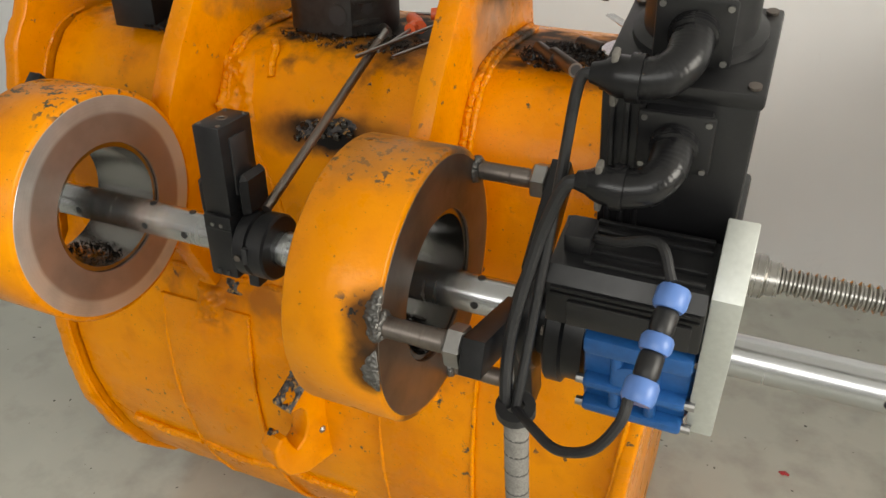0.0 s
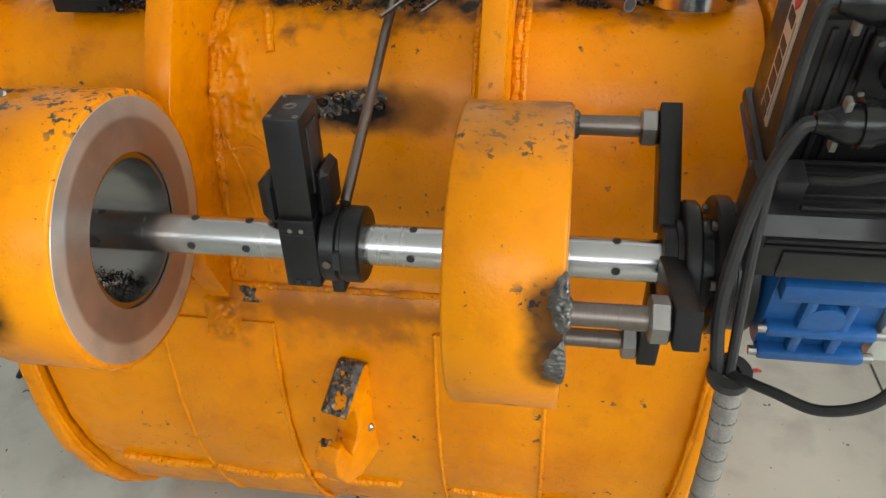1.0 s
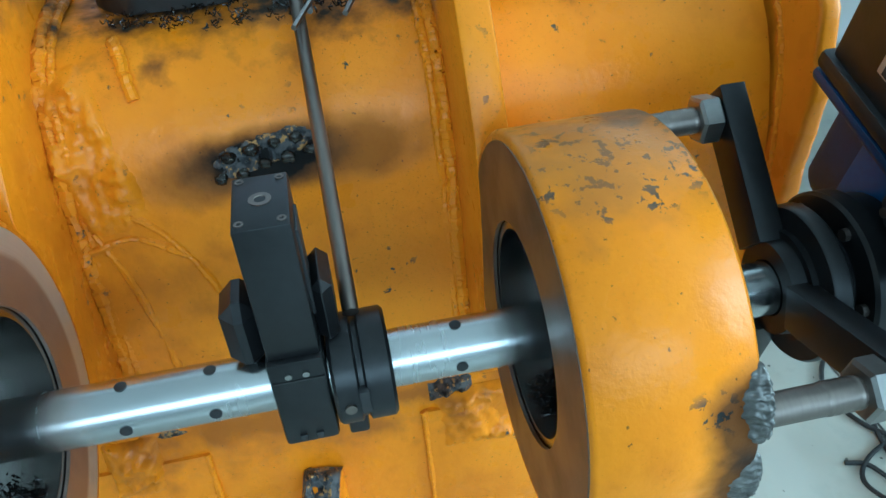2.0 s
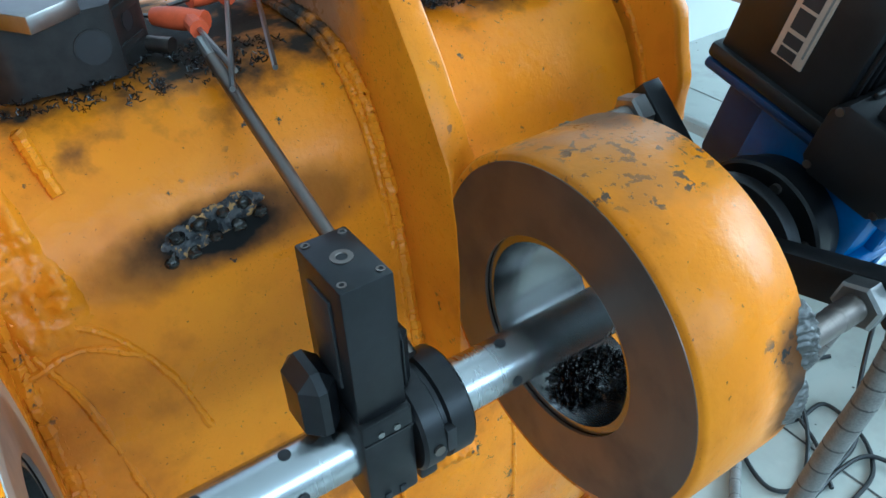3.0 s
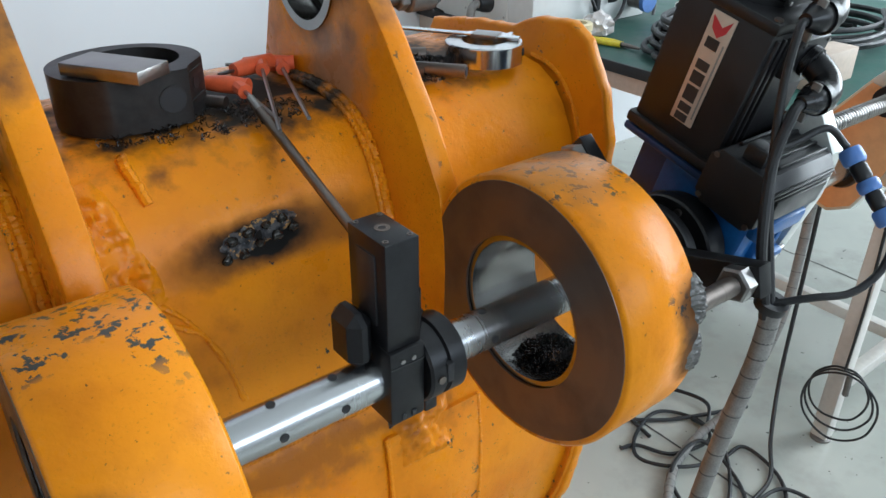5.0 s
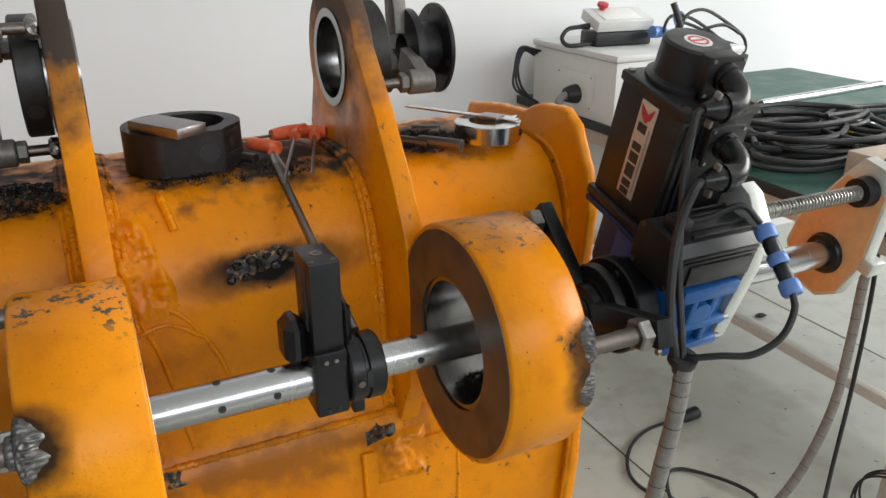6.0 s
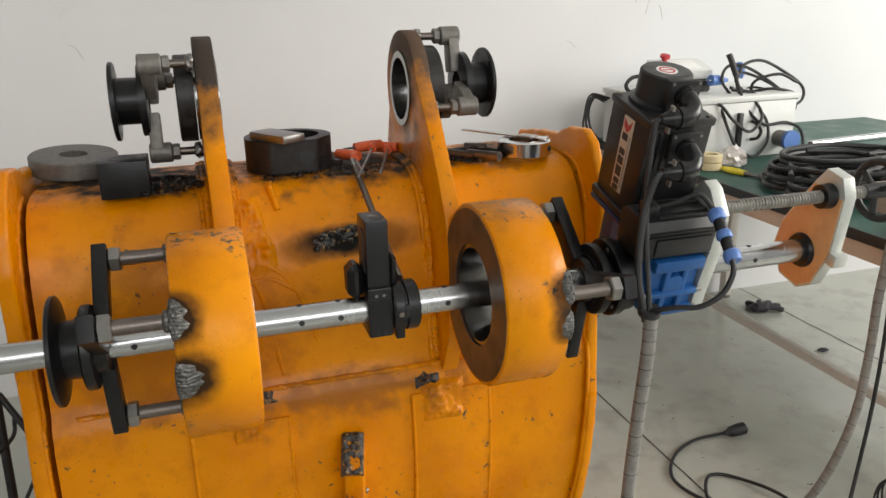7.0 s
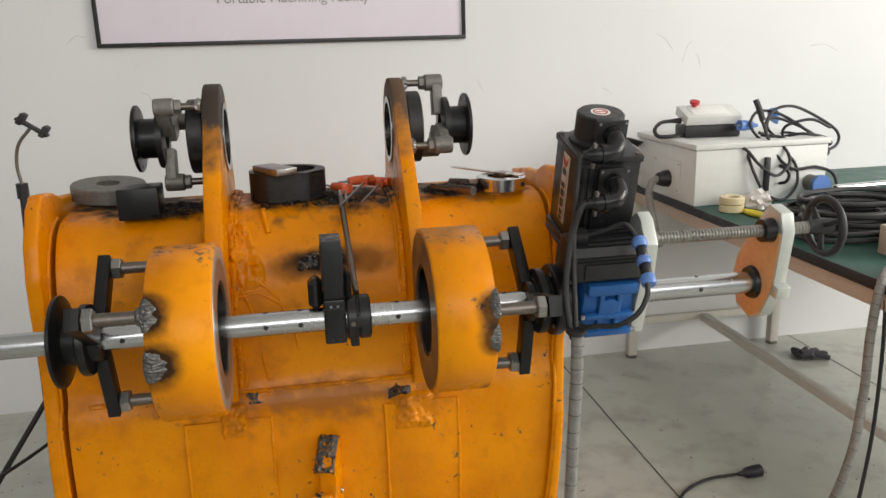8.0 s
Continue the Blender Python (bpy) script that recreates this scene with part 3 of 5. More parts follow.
    part("grease_nipple", lathe([(-0.004, 0.0), (-0.004, 0.0075), (0.002, 0.0075), (0.004, 0.005), (0.006, 0.003), (0.006, 0.0)], 14, pose(0.0665, 0.172, 0.587, 0, 0, -15)), M_NUT, hook, "small steel grease nipple")
    # bent lip low on the shell
    for k, (x0, x1) in enumerate(((-0.50, -0.30), (-0.29, -0.10), (-0.08, 0.10), (0.20, 0.55))):
        part("lip", weld_line([(x0, front_y(0.375) - 0.004, 0.375), ((x0 + x1) / 2, front_y(0.365) - 0.006, 0.365 - 0.008 * (k % 2)), (x1, front_y(0.37) - 0.004, 0.37)], 0.011, k * 3.3, 0.2, 0.02), M_SHELL, t, "ragged painted lip along the shell")
    # coarse weld build-up beside the lug, painted over
    for x0, x1, z0, z1, sd in ((-0.168, -0.085, 1.095, 1.276, 1), (-0.215, -0.145, 0.745, 0.845, 2), (0.205, 0.315, 0.725, 0.825, 3), (0.200, 0.258, 0.812, 0.852, 6), (-0.155, -0.105, 0.832, 0.862, 7)):
        bm = bmesh.new()
        nx, nz = int((x1 - x0) / 0.0045), int((z1 - z0) / 0.0045)
        grid = []
        for j in range(nz + 1):
            row = []
            for i in range(nx + 1):
                u, w = i / nx, j / nz
                x, z = x0 + (x1 - x0) * u + 0.05 * (0.5 - w) * (sd == 1), z0 + (z1 - z0) * w
                rim = min(u, 1 - u, w, 1 - w) * (2.6 if sd > 5 else 7)
                ragged = 0.8 + (1.6 if sd > 5 else 0.7) * noise.noise(Vector((x * 22, z * 22, sd)) * (3 if sd > 5 else 1))
                h = min(1.0, rim) * ragged
                lumps = abs(noise.noise(Vector((x * 95, z * 70, sd * 5.0)))) + 0.6 * abs(noise.noise(Vector((x * 210, z * 170, sd * 2.0))))
                d = -0.005 + h * (0.009 + 0.018 * lumps)
                row.append(bm.verts.new((x, front_y(z) - d - (0.006 if z < 0.84 else 0), z + d * 0.4)))
            grid.append(row)
        for p, q in zip(grid, grid[1:]):
            for i in range(nx):
                bm.faces.new((p[i], p[i + 1], q[i + 1], q[i]))
        part("weld_buildup", bm, M_CRUST if sd > 5 else M_SHELL, t, "burnt weld build-up" if sd > 5 else "coarse painted weld build-up", smooth=80)
    part("weld_bead", weld_line([(-0.078, front_y(1.274) - 0.012, 1.288), (-0.075, front_y(1.268) - 0.004, 1.272), (-0.071, front_y(1.253) - 0.002, 1.256), (-0.066, front_y(1.234) - 0.001, 1.234)], 0.0085, 3.0, 0.2), M_SHELL, t, "short painted weld bead")
    for line in ([(-0.15, 1.09), (-0.10, 1.098), (-0.05, 1.07)], [(-0.12, 1.14), (-0.07, 1.10), (-0.03, 1.03), (-0.01, 0.95)], [(-0.14, 1.11), (-0.115, 1.04), (-0.10, 0.94), (-0.09, 0.88)]):
        part("weld_trace", weld_line([(x, front_y(z), z) for x, z in line], 0.005, line[0][0] * 40, 0.5), M_SHELL, t)
    # fresh weld blobs in the soot: two uneven rows on a crust
    crusty = bmesh.new()
    rows = []
    for j in range(15):
        rows.append([])
        for i in range(45):
            u, w = i / 44, j / 14
            x, z = -0.008 + 0.132 * u, 1.138 + 0.046 * w + 0.020 * u
            rim = min(1.0, min(u, 1 - u) * 7, min(w, 1 - w) * 4) - 0.45 + 0.75 * noise.noise(Vector((x * 60, z * 70, 3)))
            lumps = abs(noise.noise(Vector((x * 130, z * 120, 5)))) + 0.6 * abs(noise.noise(Vector((x * 290, z * 260, 9))))
            rows[-1].append(crusty.verts.new((x, front_y(z) + 0.003 - max(0.0, min(1.0, rim * 2)) * (0.003 + 0.008 * lumps), z)))
    for p, q in zip(rows, rows[1:]):
        for i in range(44):
            crusty.faces.new((p[i], p[i + 1], q[i + 1], q[i]))
    part("burnt_crust", crusty, M_CRUST, t, "dark burnt crust with flecks of old paint", smooth=80)
    for k in range(9):
        f = (k + 0.3 * random.random()) / 8.5
        x = 0.004 + 0.106 * f
        z = 1.153 + 0.021 * f + (0.010 if k % 2 else -0.008) + 0.004 * random.random()
        part("weld_blob", lump((x, front_y(z) - 0.003, z), 0.0062 + 0.002 * random.random(), k * 1.3, 0.3, (1.15, 0.8, 1)), M_SLAG, t, "dark glossy weld blob")
    # weld lumps on the boss rims beside the studs
    for edge, s in ((-0.286, -1), (0.392, 1)):
        for a0, a1, wide, fat in (((150, 171, 0.020, 0.010), (174, 194, 0.024, 0.007)) if s > 0 else ((138, 160, 0.028, 0.011), (171, 192, 0.044, 0.010))):
            w = bmesh.new()
            rows = []
            for i in range(49):
                u = i / 48
                b = radians(a0 + (a1 - a0) * u)
                reach = wide * (0.35 + 0.65 * math.sin(math.pi * u)) * (1 + 0.4 * noise.noise(Vector((u * 5, a0, 1))))
                rows.append([])
                for j in range(21):
                    v = j / 20
                    hill = math.sin(math.pi * min(1.0, u * 1.0)) ** 0.5 * math.sin(math.pi * min(1.0, 0.12 + 0.88 * v)) ** 0.6
                    ripple = 0.35 * math.sin(u * 70 + 4 * noise.noise(Vector((u * 6, v * 3, a0)))) + noise.noise(Vector((u * 16, v * 6, a0))) + 0.6 * noise.noise(Vector((u * 38, v * 14, a0)))
                    rr = 0.178 + hill * fat * (1 + 0.32 * ripple)
                    rows[-1].append(w.verts.new((edge + s * 0.009 * hill - s * reach * v, rr * math.cos(b), BAR_Z + rr * math.sin(b))))
            for p, q in zip(rows, rows[1:]):
                for j in range(20):
                    w.faces.new((p[j], p[j + 1], q[j + 1], q[j]))
                w.faces.new((p[0], q[0], q[20], p[20]))
            part("weld_lump", w, M_WELD, t, "bare rippled weld on the rim", smooth=180)
    return t


BUCKET = bucket()

# ---- the boring machine ----


def bar():
    t = thing("boring_bar", (0, 0, BAR_Z), "bright ground steel boring bar with cross holes, resting in bearings", "bar")
    part("shaft", lathe([(-1.15, 0.0), (-1.15, 0.0235), (-1.148, 0.0255), (1.128, 0.0255), (1.13, 0.0235), (1.13, 0)], 48, BAR), M_BAR, t)
    for x in (-0.47, -0.358, -0.2, -0.072, 0.0, 0.208, 0.45, 0.915):
        for rx in (0, 90):
            part("cross_hole", lathe([(0.0252, 0.0), (0.0252, 0.0052), (0.0262, 0.0052), (0.0262, 0.0)], 14, BAR @ pose(x + (0.0 if rx else 0.0), 0, 0) @ pose(0, 0, 0, rx) @ pose(0, 0, 0, 0, -90, 0)), M_INK, t, "dark cross hole")
    return t


bar()


def spider(name, x_in, sign, front, label):
    """Bearing carrier on three studs welded to a boss. sign: which way it points from the boss."""
    s = sign
    t = thing(name, (x_in, 0, BAR_Z), label, "bearing", "bearing carriers on the bosses")
    face = x_in
    nut0 = x_in + s * 0.083
    arm0, arm1 = nut0 + s * 0.022, nut0 + s * 0.048
    for a in (42.5, front, 285.0):
        y, z = 0.168 * math.cos(radians(a)), BAR_Z + 0.168 * math.sin(radians(a))
        st = part("stud", rod((face - s * 0.004, y, z), (arm0 + s * 0.004, y, z), 0.0125), M_STUD, t, "dull steel stud")
        part("thread", lathe([(nut0 - s * 0.03 + s * 0.003 * k, 0.0125 + 0.0008 * (k % 2)) for k in range(10)], 16, pose(0, y, z)), M_STUD, st)
        part("nut", hexnut(min(nut0, nut0 + s * 0.021), max(nut0, nut0 + s * 0.021), 0.042, y, z, a), M_NUT, t, "steel hexagon nut")
        w = bmesh.new()
        for k in range(11):
            b = a + k * 33
            lump((face + s * 0.003, y + 0.012 * math.cos(radians(b)), z + 0.012 * math.sin(radians(b))), 0.007, k + a, 0.4, bm=w)
        tagged(part("weld", w, M_WELD, t, "bright weld round the stud", smooth=180), kind="stuff")
        m = pose(0, 0, BAR_Z, a - 90)
        lo, hi = min(arm0, arm1), max(arm0, arm1)
        part("arm", slab([(-0.021, 0.040), (0.021, 0.040), (0.021, 0.192), (-0.021, 0.192)], lo, hi, 0.002, m), M_BLACK, t, "black square-cut steel arm")
    c = arm1
    part("housing", lathe([(c - s * 0.02, 0.027), (c - s * 0.02, 0.044), (c, 0.046), (c, 0.072), (c + s * 0.003, 0.074), (c + s * 0.015, 0.074), (c + s * 0.018, 0.071), (c + s * 0.018, 0.052), (c + s * 0.05, 0.050), (c + s * 0.05, 0.027)], 56, BAR, loop=True), M_BLACK, t, "black bearing housing")
    if s < 0:
        d = c + s * 0.048
        disc = part("disc", lathe([(d, 0.027), (d, 0.05), (d + s * 0.006, 0.092), (d + s * 0.008, 0.095), (d + s * 0.014, 0.095), (d + s * 0.016, 0.092), (d + s * 0.016, 0.027)], 64, BAR, loop=True), M_BLACK, t, "thin black disc flange")
    return t


spider("bearing_carrier", -0.29, -1, 149.0, "black three-armed bearing carrier bolted to a worn boss")
spider("bearing_carrier", 0.39, 1, 165.0, "black three-armed bearing carrier beside the drive unit")


def tool_head():
    t = thing("boring_tool", (0.072, 0, 1.06), "black steel boring tool holder clamped on the bar", "tool")
    body = bmesh.new()
    box(0.05, 0.096, -0.036, 0.040, 1.062, 1.16, 0.004, bm=body)
    box(0.052, 0.094, -0.030, 0.040, 1.155, 1.287, 0.002, bm=body)
    b = part("holder", body, M_TOOL, t, "tall black block")
    part("recess", box(0.050, 0.0525, -0.012, 0.022, 1.185, 1.268, 0.0005), M_INK, b, "dark slot in the block")
    part("recess", box(0.0935, 0.0965, -0.012, 0.022, 1.185, 1.268, 0.0005), M_INK, b)
    for x, y, r in ((0.073, 0.006, 0.0085), (0.058, -0.022, 0.0035), (0.088, -0.022, 0.0035), (0.058, 0.033, 0.0035), (0.088, 0.033, 0.0035)):
        part("screw", lathe([(1.2868, 0), (1.2868, r), (1.2878, r), (1.2878, r * 0.55), (1.2868, r * 0.5), (1.2868, 0)], 20, pose(x, y, 0) @ pose(0, 0, 0, 0, -90, 0)), M_STUD, b)
    part("seam", box(0.0515, 0.0945, -0.0372, -0.0350, 1.139, 1.1405, 0), M_INK, b)
    for x in (0.066, 0.080):
        part("pin", lathe([(0.035, 0), (0.035, 0.003), (0.0378, 0.003), (0.0378, 0)], 10, pose(x, 0, 1.146) @ pose(0, 0, 0, 0, 0, -90)), M_NUT, b)
        part("bottom_slot", box(x - 0.003, x + 0.003, -0.0375, -0.034, 1.066, 1.074, 0.0005), M_INK, b)
    part("cartridge", box(0.020, 0.051, -0.012, 0.042, 1.132, 1.200, 0.012, seg=1), M_TOOL, t, "chamfered black tool cartridge")
    part("bit_hole", lathe([(0.0212, 0), (0.0212, 0.006), (0.023, 0.006), (0.023, 0)], 16, pose(0, 0.012, 1.155)), M_INK, t)
    part("cartridge", box(0.095, 0.112, -0.015, 0.042, 1.150, 1.215, 0.008, seg=1), M_TOOL, t)
    ring = part("clamp_ring", lathe([(0.098, 0.0256), (0.098, 0.045), (0.101, 0.048), (0.118, 0.048), (0.12, 0.044), (0.124, 0.044), (0.126, 0.048), (0.146, 0.048), (0.149, 0.045), (0.149, 0.0256)], 56, BAR, loop=True), M_TOOL, t, "split black clamp ring")
    part("ear", box(0.104, 0.122, -0.025, 0.012, 1.048, 1.075, 0.003), M_TOOL, ring)
    part("slot", box(0.118, 0.127, -0.0492, -0.040, 1.10, 1.125, 0.001), M_INK, ring)
    part("screw", lathe([(0, 0), (0, 0.005), (0.006, 0.005), (0.006, 0)], 16, pose(0.11, -0.05, 1.108) @ pose(0, 0, 0, 0, 0, 90)), M_STUD, ring)
    return t


tool_head()

DRIVE = pose(0, 0, BAR_Z, 15.6, 0, 0)


def drive_unit():
    t = thing("drive_unit", (0.60, 0, BAR_Z), "black and blue electric drive unit mounted on the steel bar", "machine", turn=(15.6, 0, 0))
    o = Matrix.Translation((-0.60, 0, 0))

    def p(name, bm, mat, parent, label="", smooth=35):
        bm.transform(o)
        return part(name, bm, mat, parent, label, True, smooth)

    p("neck", lathe([(0.515, 0.027), (0.515, 0.052), (0.553, 0.054), (0.553, 0.078), (0.556, 0.081), (0.572, 0.081), (0.575, 0.074), (0.598, 0.074), (0.598, 0.027)], 56, loop=True), M_BLACK, t, "round black mounting neck")
    for k in range(6):
        a = radians(30 + 60 * k)
        p("neck_bolt", lathe([(0.548, 0.0), (0.548, 0.006), (0.554, 0.006), (0.554, 0)], 8, pose(0, 0.066 * math.cos(a), 0.066 * math.sin(a))), M_STUD, t)
    g = p("gearbox", box(0.603, 0.722, -0.082, 0.085, -0.045, 0.095, 0.01), M_BLUE, t, "blue cast gearbox")
    for z, d in ((-0.045, 0.016), (0.0, 0.014), (0.062, 0.028)):
        p("rib", box(0.606, 0.72, -0.098, -0.075, z, z + d, 0.006), M_BLUE, g)
    for x in (0.636, 0.676):
        p("rib", box(x, x + 0.013, -0.094, -0.075, -0.035, 0.08, 0.005), M_BLUE, g)
    p("boss_pad", lathe([(0.07, 0.0), (0.07, 0.024), (0.094, 0.021), (0.096, 0.0)], 24, pose(0.660, 0, 0.03) @ pose(0, 0, 0, 0, 0, -90)), M_BLUE, g)
    for z in (-0.037, 0.007):
        for x in (0.606, 0.722):
            p("bolt", lathe([(x - 0.007, 0.0), (x - 0.007, 0.0055), (x + 0.007, 0.0055), (x + 0.007, 0)], 10, pose(0, -0.090, z)), M_NUT, g)
    p("reducer", box(0.605, 0.715, 0.012, 0.135, -0.02, 0.106, 0.02), M_DARKBLUE, t, "dark blue reducer under the motor")
    p("motor_flange", box(0.584, 0.734, -0.002, 0.158, 0.104, 0.117, 0.005), M_DARKBLUE, t, "dark blue motor flange")
    motor = p("motor", box(0.591, 0.730, 0.004, 0.152, 0.118, 0.342, 0.006), M_MOTOR, t, "square black servo motor body")
    p("end_rim", box(0.584, 0.736, -0.003, 0.159, 0.118, 0.136, 0.005), M_MOTOR, motor)
    p("end_rim", box(0.588, 0.733, 0.001, 0.155, 0.326, 0.343, 0.004), M_MOTOR, motor)
    for k in range(3):
        p("fin", box(0.600 + k * 0.014, 0.606 + k * 0.014, -0.001, 0.006, 0.14, 0.32, 0.002), M_MOTOR, motor)
    for x, v in ((0.598, 0.012), (0.598, 0.144), (0.722, 0.012), (0.722, 0.144)):
        p("corner_screw", lathe([(0.342, 0.0), (0.342, 0.006), (0.3455, 0.006), (0.3455, 0)], 10, pose(x, v, 0) @ pose(0, 0, 0, 0, -90, 0)), M_STUD, motor)
    cap = p("motor_cap", lathe([(0.342, 0.0), (0.342, 0.062), (0.350, 0.062), (0.354, 0.052), (0.404, 0.051), (0.408, 0.047), (0.408, 0)], 48, pose(0.662, 0.094, 0) @ pose(0, 0, 0, 0, -90, 0)), M_MOTOR, motor, "round black encoder cap")
    lab = p("cap_label", lathe([(0.408, 0.0), (0.408, 0.021), (0.4088, 0.021), (0.4088, 0)], 32, pose(0.660, 0.092, 0) @ pose(0, 0, 0, 0, -90, 0)), M_WHITEPLATE, cap, "round white label")
    p("cap_mark", lathe([(0.4085, 0.012), (0.4085, 0.016), (0.4093, 0.016), (0.4093, 0.012)], 28, pose(0.660, 0.092, 0) @ pose(0, 0, 0, 0, -90, 0), loop=True), M_RED, lab)
    p("cap_bar", box(0.650, 0.670, 0.090, 0.094, 0.4086, 0.4094, 0), M_RED, lab)
    # name plate on the side of the motor, read from the top down
    plate = p("name_plate", box(0.5885, 0.5915, 0.056, 0.094, 0.162, 0.322, 0.0012), M_LABEL, motor, "silver name plate with black lettering")
    marks = bmesh.new()
    for z0, z1 in ((0.2735, 0.2880), (0.2425, 0.2555), (0.2215, 0.2385), (0.1955, 0.2175), (0.1785, 0.1905), (0.1645, 0.1755)):
        box(0.5878, 0.5888, 0.0670, 0.0870, z0, z1, 0, bm=marks)
    p("lettering", marks, M_INK, plate, "black bars of print")
    p("emblem", slab([(0.060, 0.318), (0.072, 0.305), (0.090, 0.316), (0.086, 0.300), (0.074, 0.290), (0.064, 0.300)], 0.5875, 0.5886, 0), M_RED, plate, "small red emblem")
    p("small_print", box(0.5878, 0.5886, 0.0590, 0.0612, 0.175, 0.285, 0), M_SLEEVE, plate)
    # feed motor block
    octagon = [(-0.098, 0.106), (-0.084, 0.092), (-0.012, 0.092), (0.002, 0.106), (0.002, 0.164), (-0.012, 0.178), (-0.084, 0.178), (-0.098, 0.164)]
    f = p("feed_motor", slab(octagon, 0.566, 0.722, 0.003), M_MOTOR, t, "black octagonal feed motor")
    for v, z in ((-0.088, 0.102), (-0.008, 0.102), (-0.008, 0.168), (-0.088, 0.168)):
        p("motor_screw", lathe([(0.5645, 0.0), (0.5645, 0.0045), (0.567, 0.0045), (0.567, 0)], 10, pose(0, v, z)), M_STUD, f)
    for v in (-0.076, -0.060, -0.030, -0.016):
        p("fin", box(0.60, 0.716, v - 0.0025, v + 0.0025, 0.1775, 0.1835, 0.001), M_MOTOR, f)
    p("cover", box(0.590, 0.712, -0.1025, -0.0975, 0.110, 0.146, 0.0015), M_MOTOR, f)
    for z in (0.150, 0.158):
        p("groove", box(0.572, 0.718, -0.1010, -0.0975, z, z + 0.004, 0.0005), M_BLACK, f)
    p("bracket", box(0.576, 0.604, -0.066, -0.034, 0.1775, 0.202, 0.003), M_MOTOR, f, "small black cable box")
    # grey plate
    outline = [(-0.022, 0.222), (-0.045, 0.216), (-0.086, 0.176), (-0.094, 0.10), (-0.084, -0.048), (0.06, -0.048), (0.085, 0.0), (0.085, 0.06), (0.02, 0.13), (-0.002, 0.20)]
    sp = p("side_plate", slab(outline, 0.723, 0.752, 0.0015), M_ALU, t, "pale grey anodised side plate")
    for v, z in ((-0.07, 0.15), (-0.074, 0.06), (-0.068, -0.03)):
        p("plate_screw", lathe([(0.720, 0.0), (0.720, 0.005), (0.7235, 0.005), (0.7235, 0)], 10, pose(0, v, z)), M_STUD, sp)
    # elbow conduits with plugs
    for z, v in ((0.378, 0.052), (0.290, 0.010)):
        p("socket", box(0.634, 0.694, v - 0.020, v + 0.02, z - 0.026, z + 0.030, 0.005), M_MOTOR, motor)
        p("socket_flange", box(0.630, 0.698, v - 0.026, v - 0.0202, z - 0.030, z + 0.034, 0.003), M_MOTOR, motor)
        for dx in (0.636, 0.692):
            for dz in (-0.024, 0.028):
                p("flange_screw", lathe([(0, 0), (0, 0.003), (0.002, 0.003), (0.002, 0)], 8, pose(dx, v - 0.026, z + dz, 0, 0, -90)), M_NUT, motor)
        e = p("elbow", hose([(0.664, v - 0.024, z + 0.004), (0.665, v - 0.040, z + 0.001), (0.663, v - 0.058, z - 0.006), (0.652, v - 0.071, z - 0.013), (0.638, v - 0.075, z - 0.016), (0.626, v - 0.075, z - 0.017)], 0.0185, 20, 14, radius=lambda q: (1.0 + 0.010 * math.sin(q * 150)) * (1.16 if q < 0.14 else 1.0)), M_CLEAR, t, "glossy black conduit elbow")
        p("band", lathe([(0.622, 0.015), (0.622, 0.0215), (0.633, 0.0215), (0.633, 0.015)], 24, pose(0, v - 0.075, z - 0.017), loop=True), M_CLEAR, e)
        p("gland", lathe([(0.588, 0.0), (0.588, 0.009), (0.598, 0.012), (0.606, 0.0165), (0.612, 0.0185), (0.623, 0.0185), (0.623, 0.0)], 12, pose(0, v - 0.075, z - 0.017)), M_CLEAR, e)
        p("clip", box(0.606, 0.612, v - 0.081, v - 0.069, z - 0.046, z + 0.008, 0.002), M_CASTGREY, e)
    # chain of blue connectors in front of the gearbox
    c0, c1 = Vector((0.692, -0.110, 0.208)), Vector((0.682, -0.207, 0.158))
    ax = (c1 - c0).normalized()
    q = ax.to_track_quat("X", "Z").to_matrix().to_4x4()
    L = (c1 - c0).length
    for a, b, r, mat in ((0.0, 0.20, 0.0155, M_CONN), (0.2, 0.42, 0.0115, M_MOTOR), (0.42, 0.57, 0.015, M_CONN), (0.57, 0.80, 0.0115, M_MOTOR), (0.8, 1.0, 0.0155, M_CONN)):
        p("connector", lathe([(a * L, 0), (a * L, r * 0.86), (a * L + 0.004, r), (b * L - 0.004, r), (b * L, r * 0.86), (b * L, 0)], 10, Matrix.Translation(c0) @ q), mat, t, "ribbed blue plug" if mat == M_CONN else "black plug barrel")
    # cables of the unit: from the feed motor to the plugs, from the plugs and elbows down to the sleeve
    tie = (0.556, -0.172, 0.04)
    for line, r in (([(0.60, -0.05, 0.19), (0.63, -0.065, 0.205), (0.67, -0.08, 0.228), (0.688, -0.108, 0.212)], 0.005),
                    ([(0.676, -0.205, 0.166), (0.672, -0.224, 0.146), (0.652, -0.236, 0.112), (0.618, -0.230, 0.084), (0.585, -0.205, 0.068), tie], 0.0052),
                    ([(0.590, -0.023, 0.361), (0.578, -0.026, 0.350), (0.570, -0.05, 0.27), (0.562, -0.10, 0.16), tie], 0.0054),
                    ([(0.590, -0.065, 0.273), (0.576, -0.068, 0.262), (0.556, -0.085, 0.20), (0.540, -0.13, 0.11), (0.543, -0.165, 0.05), (0.550, -0.175, 0.02)], 0.0070)):
        p("cable", hose(line, r, 10, 8), M_RUBBER, t, "black rubber cable")
    p("tie", lathe([(-0.006, 0.010), (-0.006, 0.0215), (0.006, 0.0215), (0.006, 0.010)], 16, Matrix.Translation(tie) @ pose(0, 0, 0, 0, 90, 0), loop=True), M_RUBBER, t)
    # lead screw, end plate and bearing
    th = []
